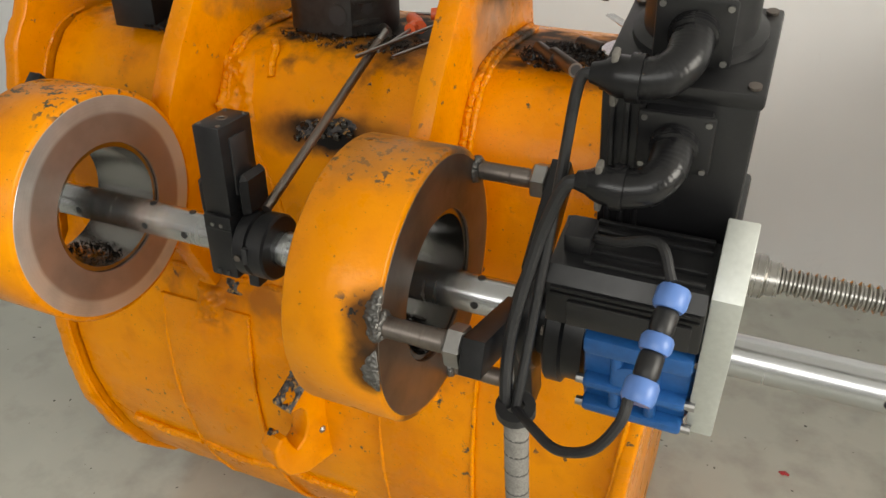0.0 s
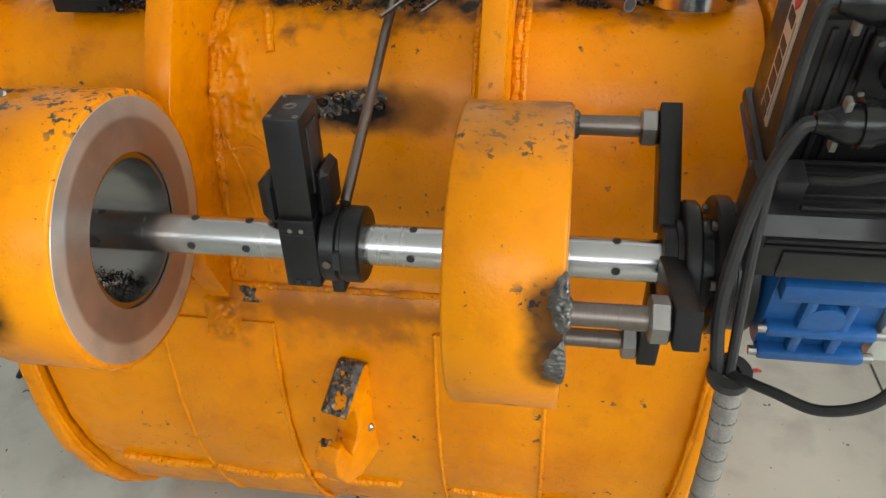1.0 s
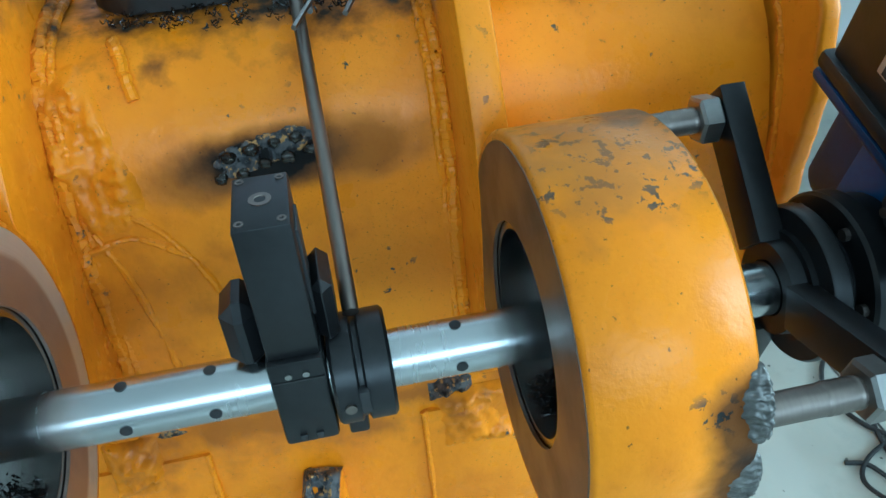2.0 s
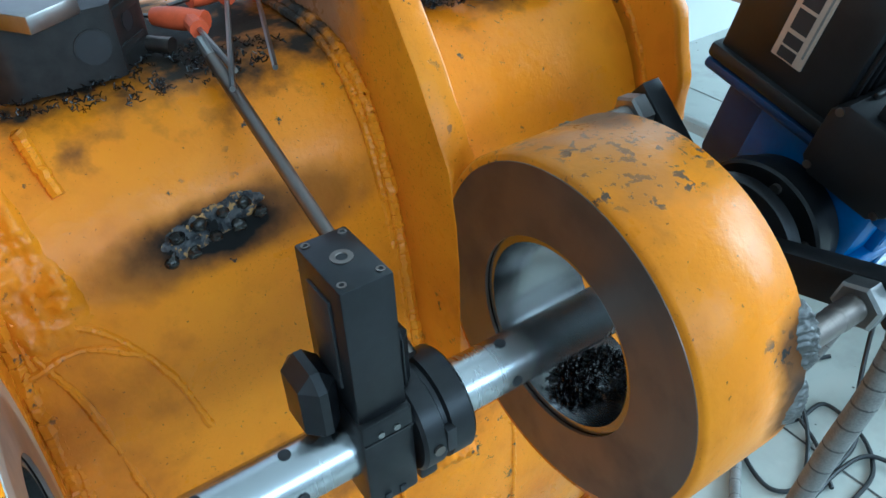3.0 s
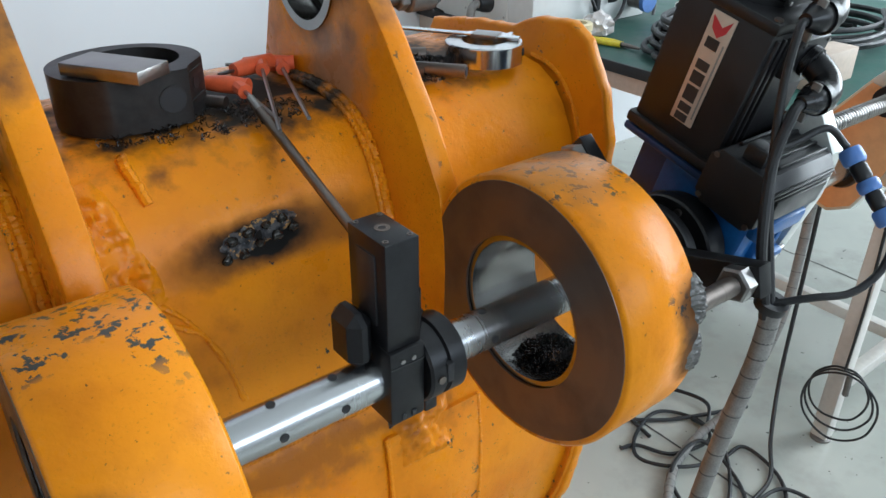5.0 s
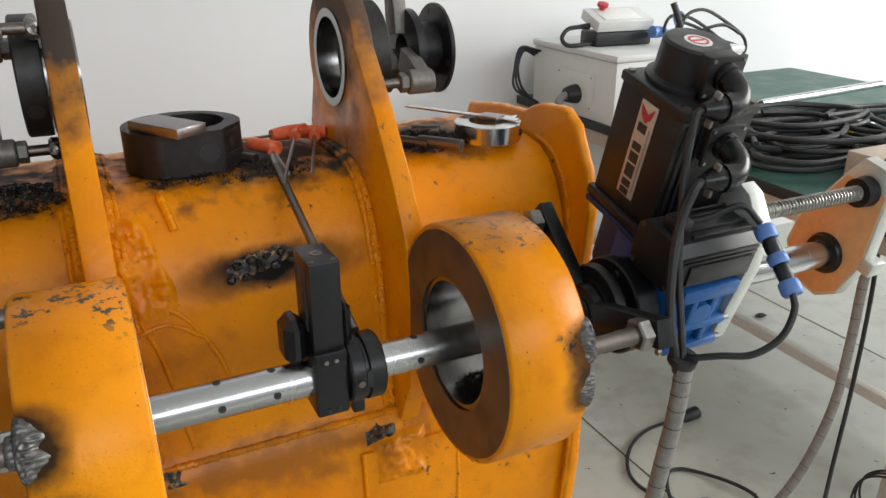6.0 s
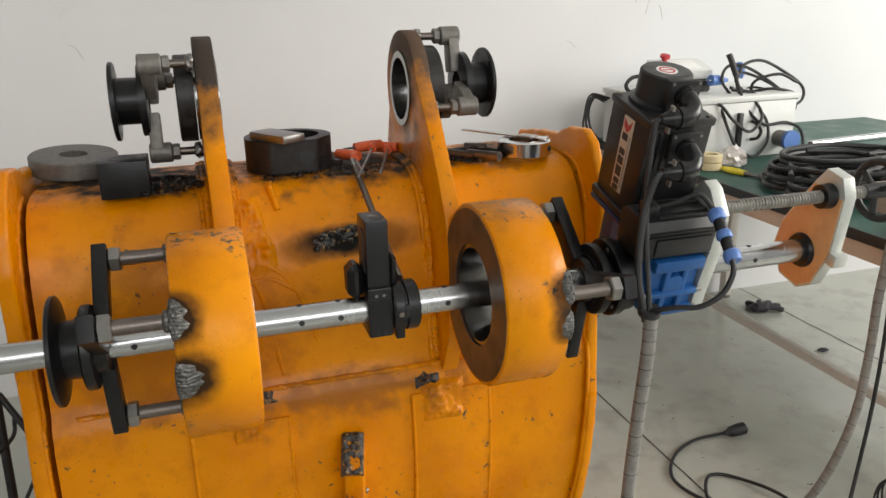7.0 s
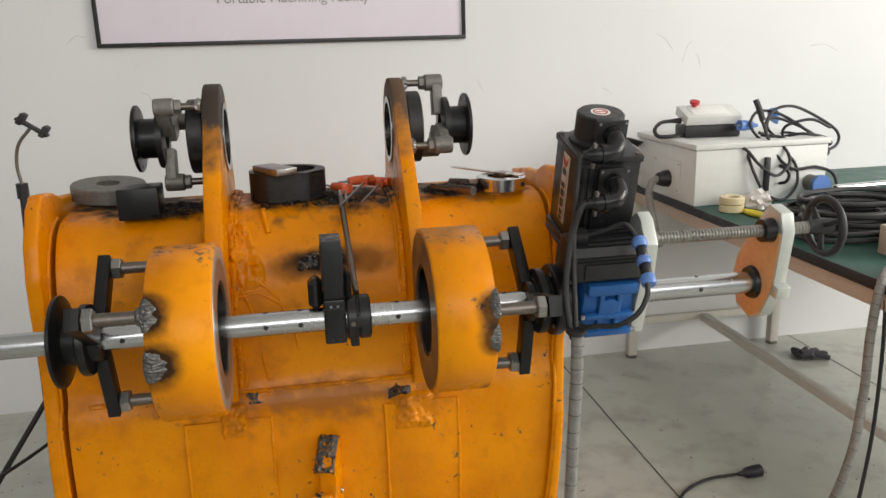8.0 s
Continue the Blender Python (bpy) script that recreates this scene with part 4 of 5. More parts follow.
    for k in range(200):
        th.append((0.772 + 0.38 * k / 199, 0.0140 if k % 4 in (1, 2) else 0.0112))
    scr = p("lead_screw", lathe([(0.77, 0.0), (0.77, 0.0112)] + th + [(1.16, 0.010), (1.165, 0.0)], 24, pose(0, -0.018, 0.150)), M_SCREW, t, "threaded steel lead screw")
    p("collar", lathe([(0.753, 0.014), (0.753, 0.022), (0.766, 0.022), (0.768, 0.018), (0.78, 0.017), (0.78, 0.014)], 32, pose(0, -0.018, 0.150), loop=True), M_SCREW, t)
    p("collar", lathe([(1.035, 0.014), (1.035, 0.026), (1.06, 0.028), (1.06, 0.014)], 32, pose(0, -0.018, 0.150), loop=True), M_BLACK, t)
    outline = [(-0.035, 0.20), (-0.058, 0.165), (-0.075, 0.03), (-0.055, -0.06), (-0.02, -0.09), (0.04, -0.09), (0.085, -0.03), (0.085, 0.03), (0.03, 0.165), (0.012, 0.20)]
    ep = p("end_plate", slab(outline, 1.062, 1.092, 0.0015), M_ALU, t, "pale grey end plate")
    inner = [(y * 0.94, z * 0.94 + 0.002) for y, z in outline if z < 0.18] 
    p("plate_face", slab(inner, 1.0595, 1.0618, 0.0005), M_PLATEOR, ep, "orange inner face")
    p("bearing_ring", lathe([(1.05, 0.0258), (1.05, 0.036), (1.058, 0.040), (1.064, 0.040), (1.064, 0.0258)], 40, loop=True), M_BLACK, ep, "black bearing ring")
    p("latch", box(1.06, 1.095, -0.095, -0.07, 0.01, 0.04, 0.004), M_ALU, ep)
    # handwheel
    hw = p("handwheel", lathe([(1.195 + 0.009 * math.cos(a), 0.063 + 0.009 * math.sin(a)) for a in [2 * math.pi * k / 12 for k in range(12)]], 56, pose(0, -0.018, 0.150), loop=True), M_RUBBER, t, "black plastic handwheel")
    p("hub", lathe([(1.15, 0), (1.15, 0.016), (1.21, 0.018), (1.21, 0)], 24, pose(0, -0.018, 0.150)), M_RUBBER, hw)
    for a in (20, 140, 260):
        p("spoke", rod((1.185, -0.018, 0.150), (1.195, -0.018 + 0.06 * math.cos(radians(a)), 0.150 + 0.06 * math.sin(radians(a))), 0.007), M_RUBBER, hw)
    return t


drive_unit()

# ---- poster, table and the rest of the hall ----


def poster():
    t = thing("poster", (0.013, WALL_Y, 1.70), "framed pale lilac poster with grey lettering on the wall", "poster")
    x0, x1, z0, z1 = -0.82, 0.846, 1.702, 2.86
    part("print", box(x0 + 0.01, x1 - 0.01, WALL_Y - 0.012, WALL_Y - 0.002, z0 + 0.01, z1 - 0.01, 0), M_POSTER, t)
    for a in ((x0, x1, z0, z0 + 0.018), (x0, x1, z1 - 0.018, z1), (x0, x0 + 0.018, z0 + 0.018, z1 - 0.018), (x1 - 0.018, x1, z0 + 0.018, z1 - 0.018)):
        part("frame", box(a[0], a[1], WALL_Y - 0.022, WALL_Y - 0.001, a[2], a[3], 0.002), M_FRAME, t, "thin black frame")
    txt = bpy.data.curves.new("words", "FONT")
    txt.body, txt.size, txt.align_x = "Portable Machining Facility", 0.064, "CENTER"
    tmp = new("words_tmp", txt)
    me = bpy.data.meshes.new_from_object(tmp.evaluated_get(bpy.context.evaluated_depsgraph_get()))
    bpy.data.objects.remove(tmp)
    me.transform(chain(t).inverted() @ Matrix.Translation((0.05, WALL_Y - 0.013, 1.882)) @ pose(0, 0, 0, 90))
    me.materials.append(M_SLEEVE)
    ob = new("lettering", me)
    ob.parent = t
    return t


poster()


TOP = 0.96
BENCH = pose(2.307, 1.36, 0) @ pose(0, 0, 0, 0, 0, -1.5) @ pose(-2.4, -1.4, 0)


def work_table():
    t = thing("work_table", (2.4, 1.1, 0), "workbench with a dark green top and beige steel frame", "table")
    part("top", box(1.697, 3.45, 0.06, 2.165, TOP - 0.02, TOP, 0.003), M_TABLEGREEN, t, "dark green rubber-covered top")
    part("edge", box(1.688, 1.6965, 0.06, 2.165, TOP - 0.034, TOP + 0.002, 0.002), M_RUBBER, t, "black rubber edge")
    part("fascia", box(1.70, 1.73, 0.07, 2.16, TOP - 0.09, TOP - 0.0205, 0.002), M_TABLEEDGE, t, "beige fascia")
    part("fascia", box(1.731, 3.4, 0.07, 0.10, TOP - 0.09, TOP - 0.0205, 0.002), M_TABLEEDGE, t, "beige fascia")
    for x, y in ((1.725, 0.125), (1.725, 2.105), (2.567, 2.105), (3.3, 0.125)):
        leg = part("leg", box(x - 0.024, x + 0.024, y - 0.024, y + 0.024, 0.014, TOP - 0.03, 0.003), M_TABLELEG, t)
        part("foot", lathe([(0, 0), (0, 0.03), (0.006, 0.03), (0.014, 0.012), (0.02, 0)], 20, pose(x, y, 0) @ pose(0, 0, 0, 0, -90, 0)), M_CASTGREY, leg)
    part("rail", box(1.75, 2.542, 2.09, 2.12, 0.185, 0.225, 0.003), M_TABLELEG, t)
    part("rail", box(2.112, 2.152, 0.147, 2.088, 0.18, 0.22, 0.003), M_TABLELEG, t, "low beige stretcher rail")
    part("rail", box(1.75, 3.275, 0.105, 0.145, 0.18, 0.22, 0.003), M_TABLELEG, t)
    return t


work_table()


def control_box():
    t = thing("control_box", (1.70, 1.47, TOP + 0.001), "pale grey steel control cabinet with sockets, on the green workbench", "cabinet", turn=(0, 0, 1))

    def p(name, bm, mat, parent, label=""):
        return part(name, bm, mat, parent, label, True)

    p("body", box(0, 0.64, 0, 0.56, 0, 0.243, 0.004), M_BOX, t)
    p("lid", box(-0.008, 0.648, -0.008, 0.568, 0.245, 0.270, 0.004), M_BOX, t, "overhanging lid")
    s = p("socket_plate", box(-0.004, 0.0, 0.13, 0.38, 0.03, 0.18, 0.002), M_BOX, t)
    p("socket", lathe([(-0.055, 0.0), (-0.055, 0.028), (-0.030, 0.036), (-0.004, 0.040), (-0.004, 0.0)], 24, pose(0, 0.24, 0.088)), M_RUBBER, s, "black round plug")
    for y, z in ((0.145, 0.045), (0.365, 0.045), (0.145, 0.165), (0.365, 0.165)):
        p("screw", lathe([(-0.0065, 0), (-0.0065, 0.004), (-0.004, 0.004), (-0.004, 0)], 8, pose(0, y, z)), M_NUT, s)
    l = p("latch", box(0.325, 0.35, -0.018, 0, 0.05, 0.20, 0.004), M_RUBBER, t, "black latch")
    p("handle", hose([(0.40, -0.006, 0.16), (0.41, -0.032, 0.15), (0.43, -0.036, 0.12), (0.42, -0.032, 0.09), (0.405, -0.006, 0.08)], 0.007, 8), M_RUBBER, t, "black handle")
    b = p("inlet", lathe([(0.0, 0), (0.0, 0.036), (0.05, 0.036), (0.06, 0.042), (0.075, 0.042), (0.075, 0)], 28, pose(0.56, 0, 0.075) @ pose(0, 0, 0, 0, 0, -90)), M_CASTGREY, t, "grey round inlet")
    p("inlet_ring", lathe([(0.068, 0.0), (0.068, 0.044), (0.086, 0.044), (0.086, 0)], 28, pose(0.56, 0, 0.075) @ pose(0, 0, 0, 0, 0, -90)), M_CONN, b, "blue ring")
    p("sleeve", hose([(-0.052, 0.24, 0.088), (-0.085, 0.235, 0.075), (-0.105, 0.22, 0.02), (-0.09, 0.20, -0.08), (-0.06, 0.18, -0.22)], 0.016, 12), M_SLEEVE, t, "grey spiral-wrapped cable sleeve")
    for d in (0.0, 0.022, 0.045):
        p("cable_loop", hose([(0.0, 0.56 - d, 0.20 + d * 0.5), (-0.05 - d, 0.57 - d, 0.22 + d * 0.5), (-0.09 - d, 0.55 - d, 0.16), (-0.09 - d * 1.3, 0.52 - d, 0.08), (-0.03, 0.52 - d, 0.012)], 0.0055, 8), M_RUBBER, t)
    top = TOP + 0.272
    r = thing("pendant", (1.76, 1.69, top), "grey hand pendant with red stop knob, on the control cabinet", "remote control", turn=(0, 0, -4))

    def p(name, bm, mat, parent, label=""):
        return part(name, joined(bm, Matrix.Scale(1.25, 4)), mat, parent, label, True)

    p("base", box(0, 0.21, 0, 0.10, 0, 0.045, 0.006), M_RUBBER, r, "black lower shell")
    tilt = pose(0, 0, 0.045, 18, 0, 0)
    p("panel", box(0.0, 0.21, 0.0, 0.11, 0.0, 0.035, 0.004, tilt), M_BOX, r, "pale grey control panel")
    p("sheet", box(0.03, 0.17, 0.012, 0.095, 0.0355, 0.0372, 0.0005, tilt), M_WHITEPLATE, r, "faded label sheet")
    k = p("stop_knob", lathe([(0.036, 0.0), (0.036, 0.009), (0.046, 0.009), (0.048, 0.018), (0.058, 0.018), (0.062, 0.0)], 24, tilt @ pose(0.06, 0.09, 0) @ pose(0, 0, 0, 0, -90, 0)), M_RED, r, "red mushroom stop knob")
    p("gland", lathe([(-0.03, 0), (-0.03, 0.008), (0.0, 0.011), (0.0, 0)], 12, pose(0, 0.05, 0.06)), M_RUBBER, r)
    p("lead", hose([(-0.03, 0.05, 0.06), (-0.075, 0.05, 0.055), (-0.10, 0.045, 0.03), (-0.09, 0.03, 0.008), (-0.05, 0.02, 0.007), (-0.004, 0.02, 0.012)], 0.007, 10), M_RUBBER, r, "black pendant lead")
    return t


control_box()


def plug(at, way, label, group=""):
    """A mains plug on a cable end, with pins."""
    w = Vector(way).normalized()
    q = w.to_track_quat("X", "Z").to_matrix().to_4x4()
    t = thing("power_plug", at, label, "plug", group)
    m = Matrix.Translation(at) @ q
    b = part("body", lathe([(-0.05, 0.008), (-0.03, 0.012), (-0.02, 0.02), (0.02, 0.024), (0.045, 0.024), (0.045, 0.0)], 20, m), M_CONN if "blue" in label else M_RUBBER, t)
    for a in (-0.009, 0.009):
        part("pin", rod(m @ Vector((0.045, a, 0)), m @ Vector((0.065, a, 0)), 0.0028, 8), M_NUT, b)
    return t


plug((2.03, 1.63, TOP + 0.325), (-1, -0.1, 0.05), "bright blue power plug on black cables over the cabinet", "blue plugs")
plug((2.26, 1.78, TOP + 0.34), (-0.6, -0.5, 0.6), "bright blue power plug on black cables over the cabinet", "blue plugs")


def cable(name, lines, r, label, mat=None, n=8, group="", at=None):
    """A lying or hanging cable; every run of it is a part. at: moves the whole cable."""
    if at is not None:
        lines = [[at @ Vector(q) for q in l] for l in lines]
    first = Vector(lines[0][0])
    low = min(Vector(q).z for l in lines for q in l)
    t = thing(name, (first.x, first.y, max(0, low - r)), label, "cable", group)
    for l in lines:
        part("run", hose(l, r, n, 8), mat or M_RUBBER, t)
    return t


def loops(cx, cy, z, rx, ry, turns, seed, rise=0.0, tilt=0.0, wob=0.25):
    """Points of a loosely coiled cable."""
    out = []
    for k in range(int(turns * 9)):
        a = 2 * math.pi * k / 9
        f = 1 + wob * noise.noise(Vector((k * 0.37, seed, 1.0)))
        x, y = rx * f * math.cos(a), ry * f * math.sin(a)
        out.append((cx + x, cy + y, z + rise * k / 9 + tilt * x + 0.010 * abs(noise.noise(Vector((k * 0.6, seed, 7.0))))))
    return out


cable("cable_bundle", [
    [(2.19, 1.66, TOP + 0.352), (2.25, 1.66, TOP + 0.33), (2.33, 1.62, TOP + 0.26), (2.47, 1.60, TOP + 0.24), (2.52, 1.64, TOP + 0.27), (2.42, 1.68, TOP + 0.36), (2.30, 1.70, TOP + 0.43), (2.20, 1.70, TOP + 0.44), (2.16, 1.68, TOP + 0.38), (2.22, 1.66, TOP + 0.31), (2.34, 1.66, TOP + 0.30)],
    [(2.15, 1.62, TOP + 0.46), (2.17, 1.60, TOP + 0.40), (2.22, 1.57, TOP + 0.27), (2.30, 1.55, TOP + 0.20), (2.42, 1.56, TOP + 0.20), (2.52, 1.58, TOP + 0.16), (2.53, 1.56, TOP + 0.08), (2.46, 1.52, TOP + 0.02)],
    [(2.06, 1.62, TOP + 0.305), (2.08, 1.57, TOP + 0.29), (2.10, 1.53, TOP + 0.20), (2.16, 1.52, TOP + 0.10), (2.25, 1.52, TOP + 0.07), (2.32, 1.54, TOP + 0.14), (2.30, 1.56, TOP + 0.24), (2.20, 1.60, TOP + 0.305)],
    [(2.34, 1.80, TOP + 0.30), (2.40, 1.78, TOP + 0.33), (2.46, 1.72, TOP + 0.31), (2.50, 1.68, TOP + 0.25), (2.42, 1.66, TOP + 0.22), (2.32, 1.68, TOP + 0.30), (2.28, 1.74, TOP + 0.36), (2.34, 1.80, TOP + 0.40), (2.46, 1.78, TOP + 0.36), (2.56, 1.72, TOP + 0.29)],
    [(1.98, 1.60, TOP + 0.31), (2.06, 1.55, TOP + 0.30), (2.12, 1.52, TOP + 0.23), (2.20, 1.51, TOP + 0.18), (2.27, 1.53, TOP + 0.24), (2.24, 1.58, TOP + 0.31), (2.14, 1.63, TOP + 0.31), (2.08, 1.66, TOP + 0.31)],
    [(2.20, 1.66, TOP + 0.34), (2.28, 1.63, TOP + 0.33), (2.38, 1.60, TOP + 0.28), (2.48, 1.62, TOP + 0.26), (2.58, 1.66, TOP + 0.28), (2.60, 1.70, TOP + 0.34), (2.48, 1.72, TOP + 0.42), (2.36, 1.70, TOP + 0.46), (2.26, 1.68, TOP + 0.44), (2.21, 1.64, TOP + 0.36), (2.26, 1.60, TOP + 0.27), (2.38, 1.58, TOP + 0.23)],
    [(2.30, 1.72, TOP + 0.31), (2.38, 1.64, TOP + 0.34), (2.50, 1.64, TOP + 0.32), (2.56, 1.68, TOP + 0.28), (2.46, 1.72, TOP + 0.26), (2.36, 1.72, TOP + 0.30), (2.33, 1.68, TOP + 0.37), (2.44, 1.66, TOP + 0.40), (2.54, 1.66, TOP + 0.36)]],
    0.0068, "tangled black cables hanging over the grey cabinet", at=pose(-0.05, -0.05, -0.055) @ BENCH)
part("loose_end", hose([(2.145, 1.63, TOP + 0.50), (2.155, 1.62, TOP + 0.47), (2.17, 1.60, TOP + 0.41)], 0.013, 10, m=pose(-0.05, -0.05, -0.055) @ BENCH), M_RUBBER, bpy.data.objects["cable_bundle"])
cable("cable_coil", [loops(2.62, 1.42, TOP + 0.012, 0.30, 0.17, 3.2, 3, 0.022, 0.0, 0.2), loops(2.55, 1.36, TOP + 0.014, 0.33, 0.20, 2.4, 8, 0.025, 0.0, 0.2), loops(2.60, 1.40, TOP + 0.075, 0.28, 0.16, 2.0, 13, 0.02)], 0.0105, "thick black cable coiled on the green workbench", at=pose(-0.34, -0.36, 0) @ BENCH)
cable("cable_coil", [loops(2.95, 1.25, TOP + 0.014, 0.30, 0.24, 3.0, 31, 0.03, 0.0, 0.25), loops(2.75, 1.15, TOP + 0.06, 0.26, 0.2, 2.5, 37, 0.02, 0.0, 0.25)], 0.0098, "thick black cable coiled on the green workbench", at=pose(-0.34, -0.36, 0) @ BENCH)
cable("cable_coil", [loops(2.42, 1.30, TOP + 0.012, 0.22, 0.15, 3.4, 41, 0.03, 0.0, 0.3), loops(2.36, 1.16, TOP + 0.012, 0.19, 0.13, 2.6, 47, 0.03, 0.0, 0.3), loops(2.50, 1.22, TOP + 0.05, 0.24, 0.18, 2.2, 53, 0.03, 0.0, 0.3)], 0.0095, "black cable tangled on the green workbench", at=pose(-0.34, -0.36, 0) @ BENCH)
cable("cable_coil", [loops(2.32, 0.98, TOP + 0.012, 0.16, 0.11, 2.2, 21, 0.02), loops(2.40, 1.05, TOP + 0.03, 0.15, 0.10, 1.6, 5, 0.02)], 0.010, "thick black cable coiled on the green workbench", at=pose(-0.2, -0.12, 0) @ BENCH)


def bench_things():
    t = thing("tape_roll", (1.80, 1.335, TOP), "two stacked cream tape rolls on the green workbench", "tape")
    for k in range(2):
        part("roll", lathe([(0.034 * k + 0.002, 0.030), (0.034 * k, 0.046), (0.034 * k + 0.003, 0.050), (0.034 * k + 0.028, 0.050), (0.034 * k + 0.031, 0.046), (0.034 * k + 0.030, 0.030)], 36, pose(1.80, 1.335, TOP + 0.001, 0, -90, 0), loop=True), M_TAPE, t)
    t = thing("pliers", (1.85, 1.19, TOP), "yellow-handled pliers lying on the green workbench", "tool")
    for d in (-1, 1):
        part("grip", hose([(1.832, 1.285 + d * 0.008, TOP + 0.010), (1.842 + d * 0.016, 1.235, TOP + 0.011), (1.852 + d * 0.006, 1.175, TOP + 0.011)], 0.0095, 10), M_YELLOWPL, t, "yellow plastic grip")
    part("jaw", hose([(1.852, 1.175, TOP + 0.011), (1.857, 1.135, TOP + 0.011), (1.860, 1.10, TOP + 0.010)], 0.009, 8, radius=lambda f: 1.1 - 0.6 * f), M_STUD, t)
    b = bmesh.new()
    bmesh.ops.create_icosphere(b, subdivisions=3, radius=1)
    for v in b.verts:
        f = 1 + 0.45 * noise.noise(v.co * 2.2) + 0.25 * noise.noise(v.co * 6)
        v.co = Vector((1.93 + v.co.x * 0.06 * f, 1.36 + v.co.y * 0.05 * f, TOP + 0.032 + max(-0.031, v.co.z * 0.05 * f)))
    solo("plastic_bag", b, M_BAG, "crumpled clear plastic bag of small parts on the workbench", "bag", smooth=20)
    for k, (a, c, r) in enumerate((((2.18, 1.20, TOP + 0.10), (2.95, 1.27, TOP + 0.10), 0.016), ((2.175, 1.04, TOP + 0.065), (2.62, 0.80, TOP + 0.06), 0.020))):
        tt = thing("steel_rod", (a[0], a[1], TOP), "bright round steel rod lying over cables on the workbench", "rod", "steel rods on the bench")
        part("rod_body", rod(a, c, r, 24), M_SILVER, tt)
        part("rod_end", rod(Vector(a) + (Vector(a) - Vector(c)).normalized() * 0.002, a, r * 0.7, 20), M_INK, tt, "dark hollow end")
    solo("wooden_block", box(1.90, 2.14, 0.50, 0.60, TOP + 0.001, TOP + 0.10, 0.003), M_TABLEEDGE, "pale wooden block on the green workbench", "block")
    for k in range(7):
        x, y = 1.92 + 0.5 * random.random(), 0.74 + 0.3 * random.random()
        solo("cable_tag", box(x, x + 0.05, y, y + 0.016, TOP + 0.07, TOP + 0.076, 0.001, Matrix.Translation((x, y, 0)) @ pose(0, 0, 0, 0, 0, 40 * k) @ Matrix.Translation((-x, -y, 0))), M_YELLOWPL if k % 3 else M_CONN, "small bright cable tag lying among the cables", "tag", "cable tags")


bench_things()


def stand():
    t = thing("phone_stand", (-0.80, 0.9, 0), "thin black tripod phone stand behind the bucket", "tripod")
    part("lower_tube", rod((-0.850, 0.9, 0.10), (-0.824, 0.9, 0.86), 0.013), M_RUBBER, t)
    part("upper_tube", rod((-0.824, 0.9, 0.86), (-0.803, 0.9, 1.30), 0.010), M_RUBBER, t)
    part("clamp", rod((-0.821, 0.9, 0.985), (-0.816, 0.9, 1.03), 0.019), M_RUBBER, t, "black clamp collar")
    part("clamp", rod((-0.804, 0.9, 1.26), (-0.803, 0.9, 1.305), 0.017), M_RUBBER, t)
    part("gooseneck", hose([(-0.803, 0.9, 1.305), (-0.808, 0.9, 1.36), (-0.795, 0.9, 1.42), (-0.757, 0.9, 1.466)], 0.005), M_STUD, t, "bent steel gooseneck")
    tilt = pose(-0.75, 0.9, 1.47, 0, 35, 0)
    part("holder", box(-0.05, 0.05, -0.015, 0.015, -0.004, 0.006, 0.003, tilt), M_RUBBER, t, "black phone clamp")
    for x in (-0.035, 0.035):
        part("jaw", box(x - 0.008, x + 0.008, -0.02, 0.02, -0.01, 0.025, 0.003, tilt), M_RUBBER, t)
    for a in (200, 330, 80):
        e = (-0.838 + 0.42 * math.cos(radians(a)), 0.9 + 0.42 * math.sin(radians(a)), 0.012)
        part("leg", rod((-0.822, 0.9, 0.62), e, 0.009), M_RUBBER, t)
        part("brace", rod((-0.850, 0.9, 0.20), tuple(0.55 * e[i] + 0.45 * (-0.822, 0.9, 0.62)[i] for i in range(3)), 0.006), M_RUBBER, t)


stand()

# ---- on top of the bucket ----
DECK = 1.290


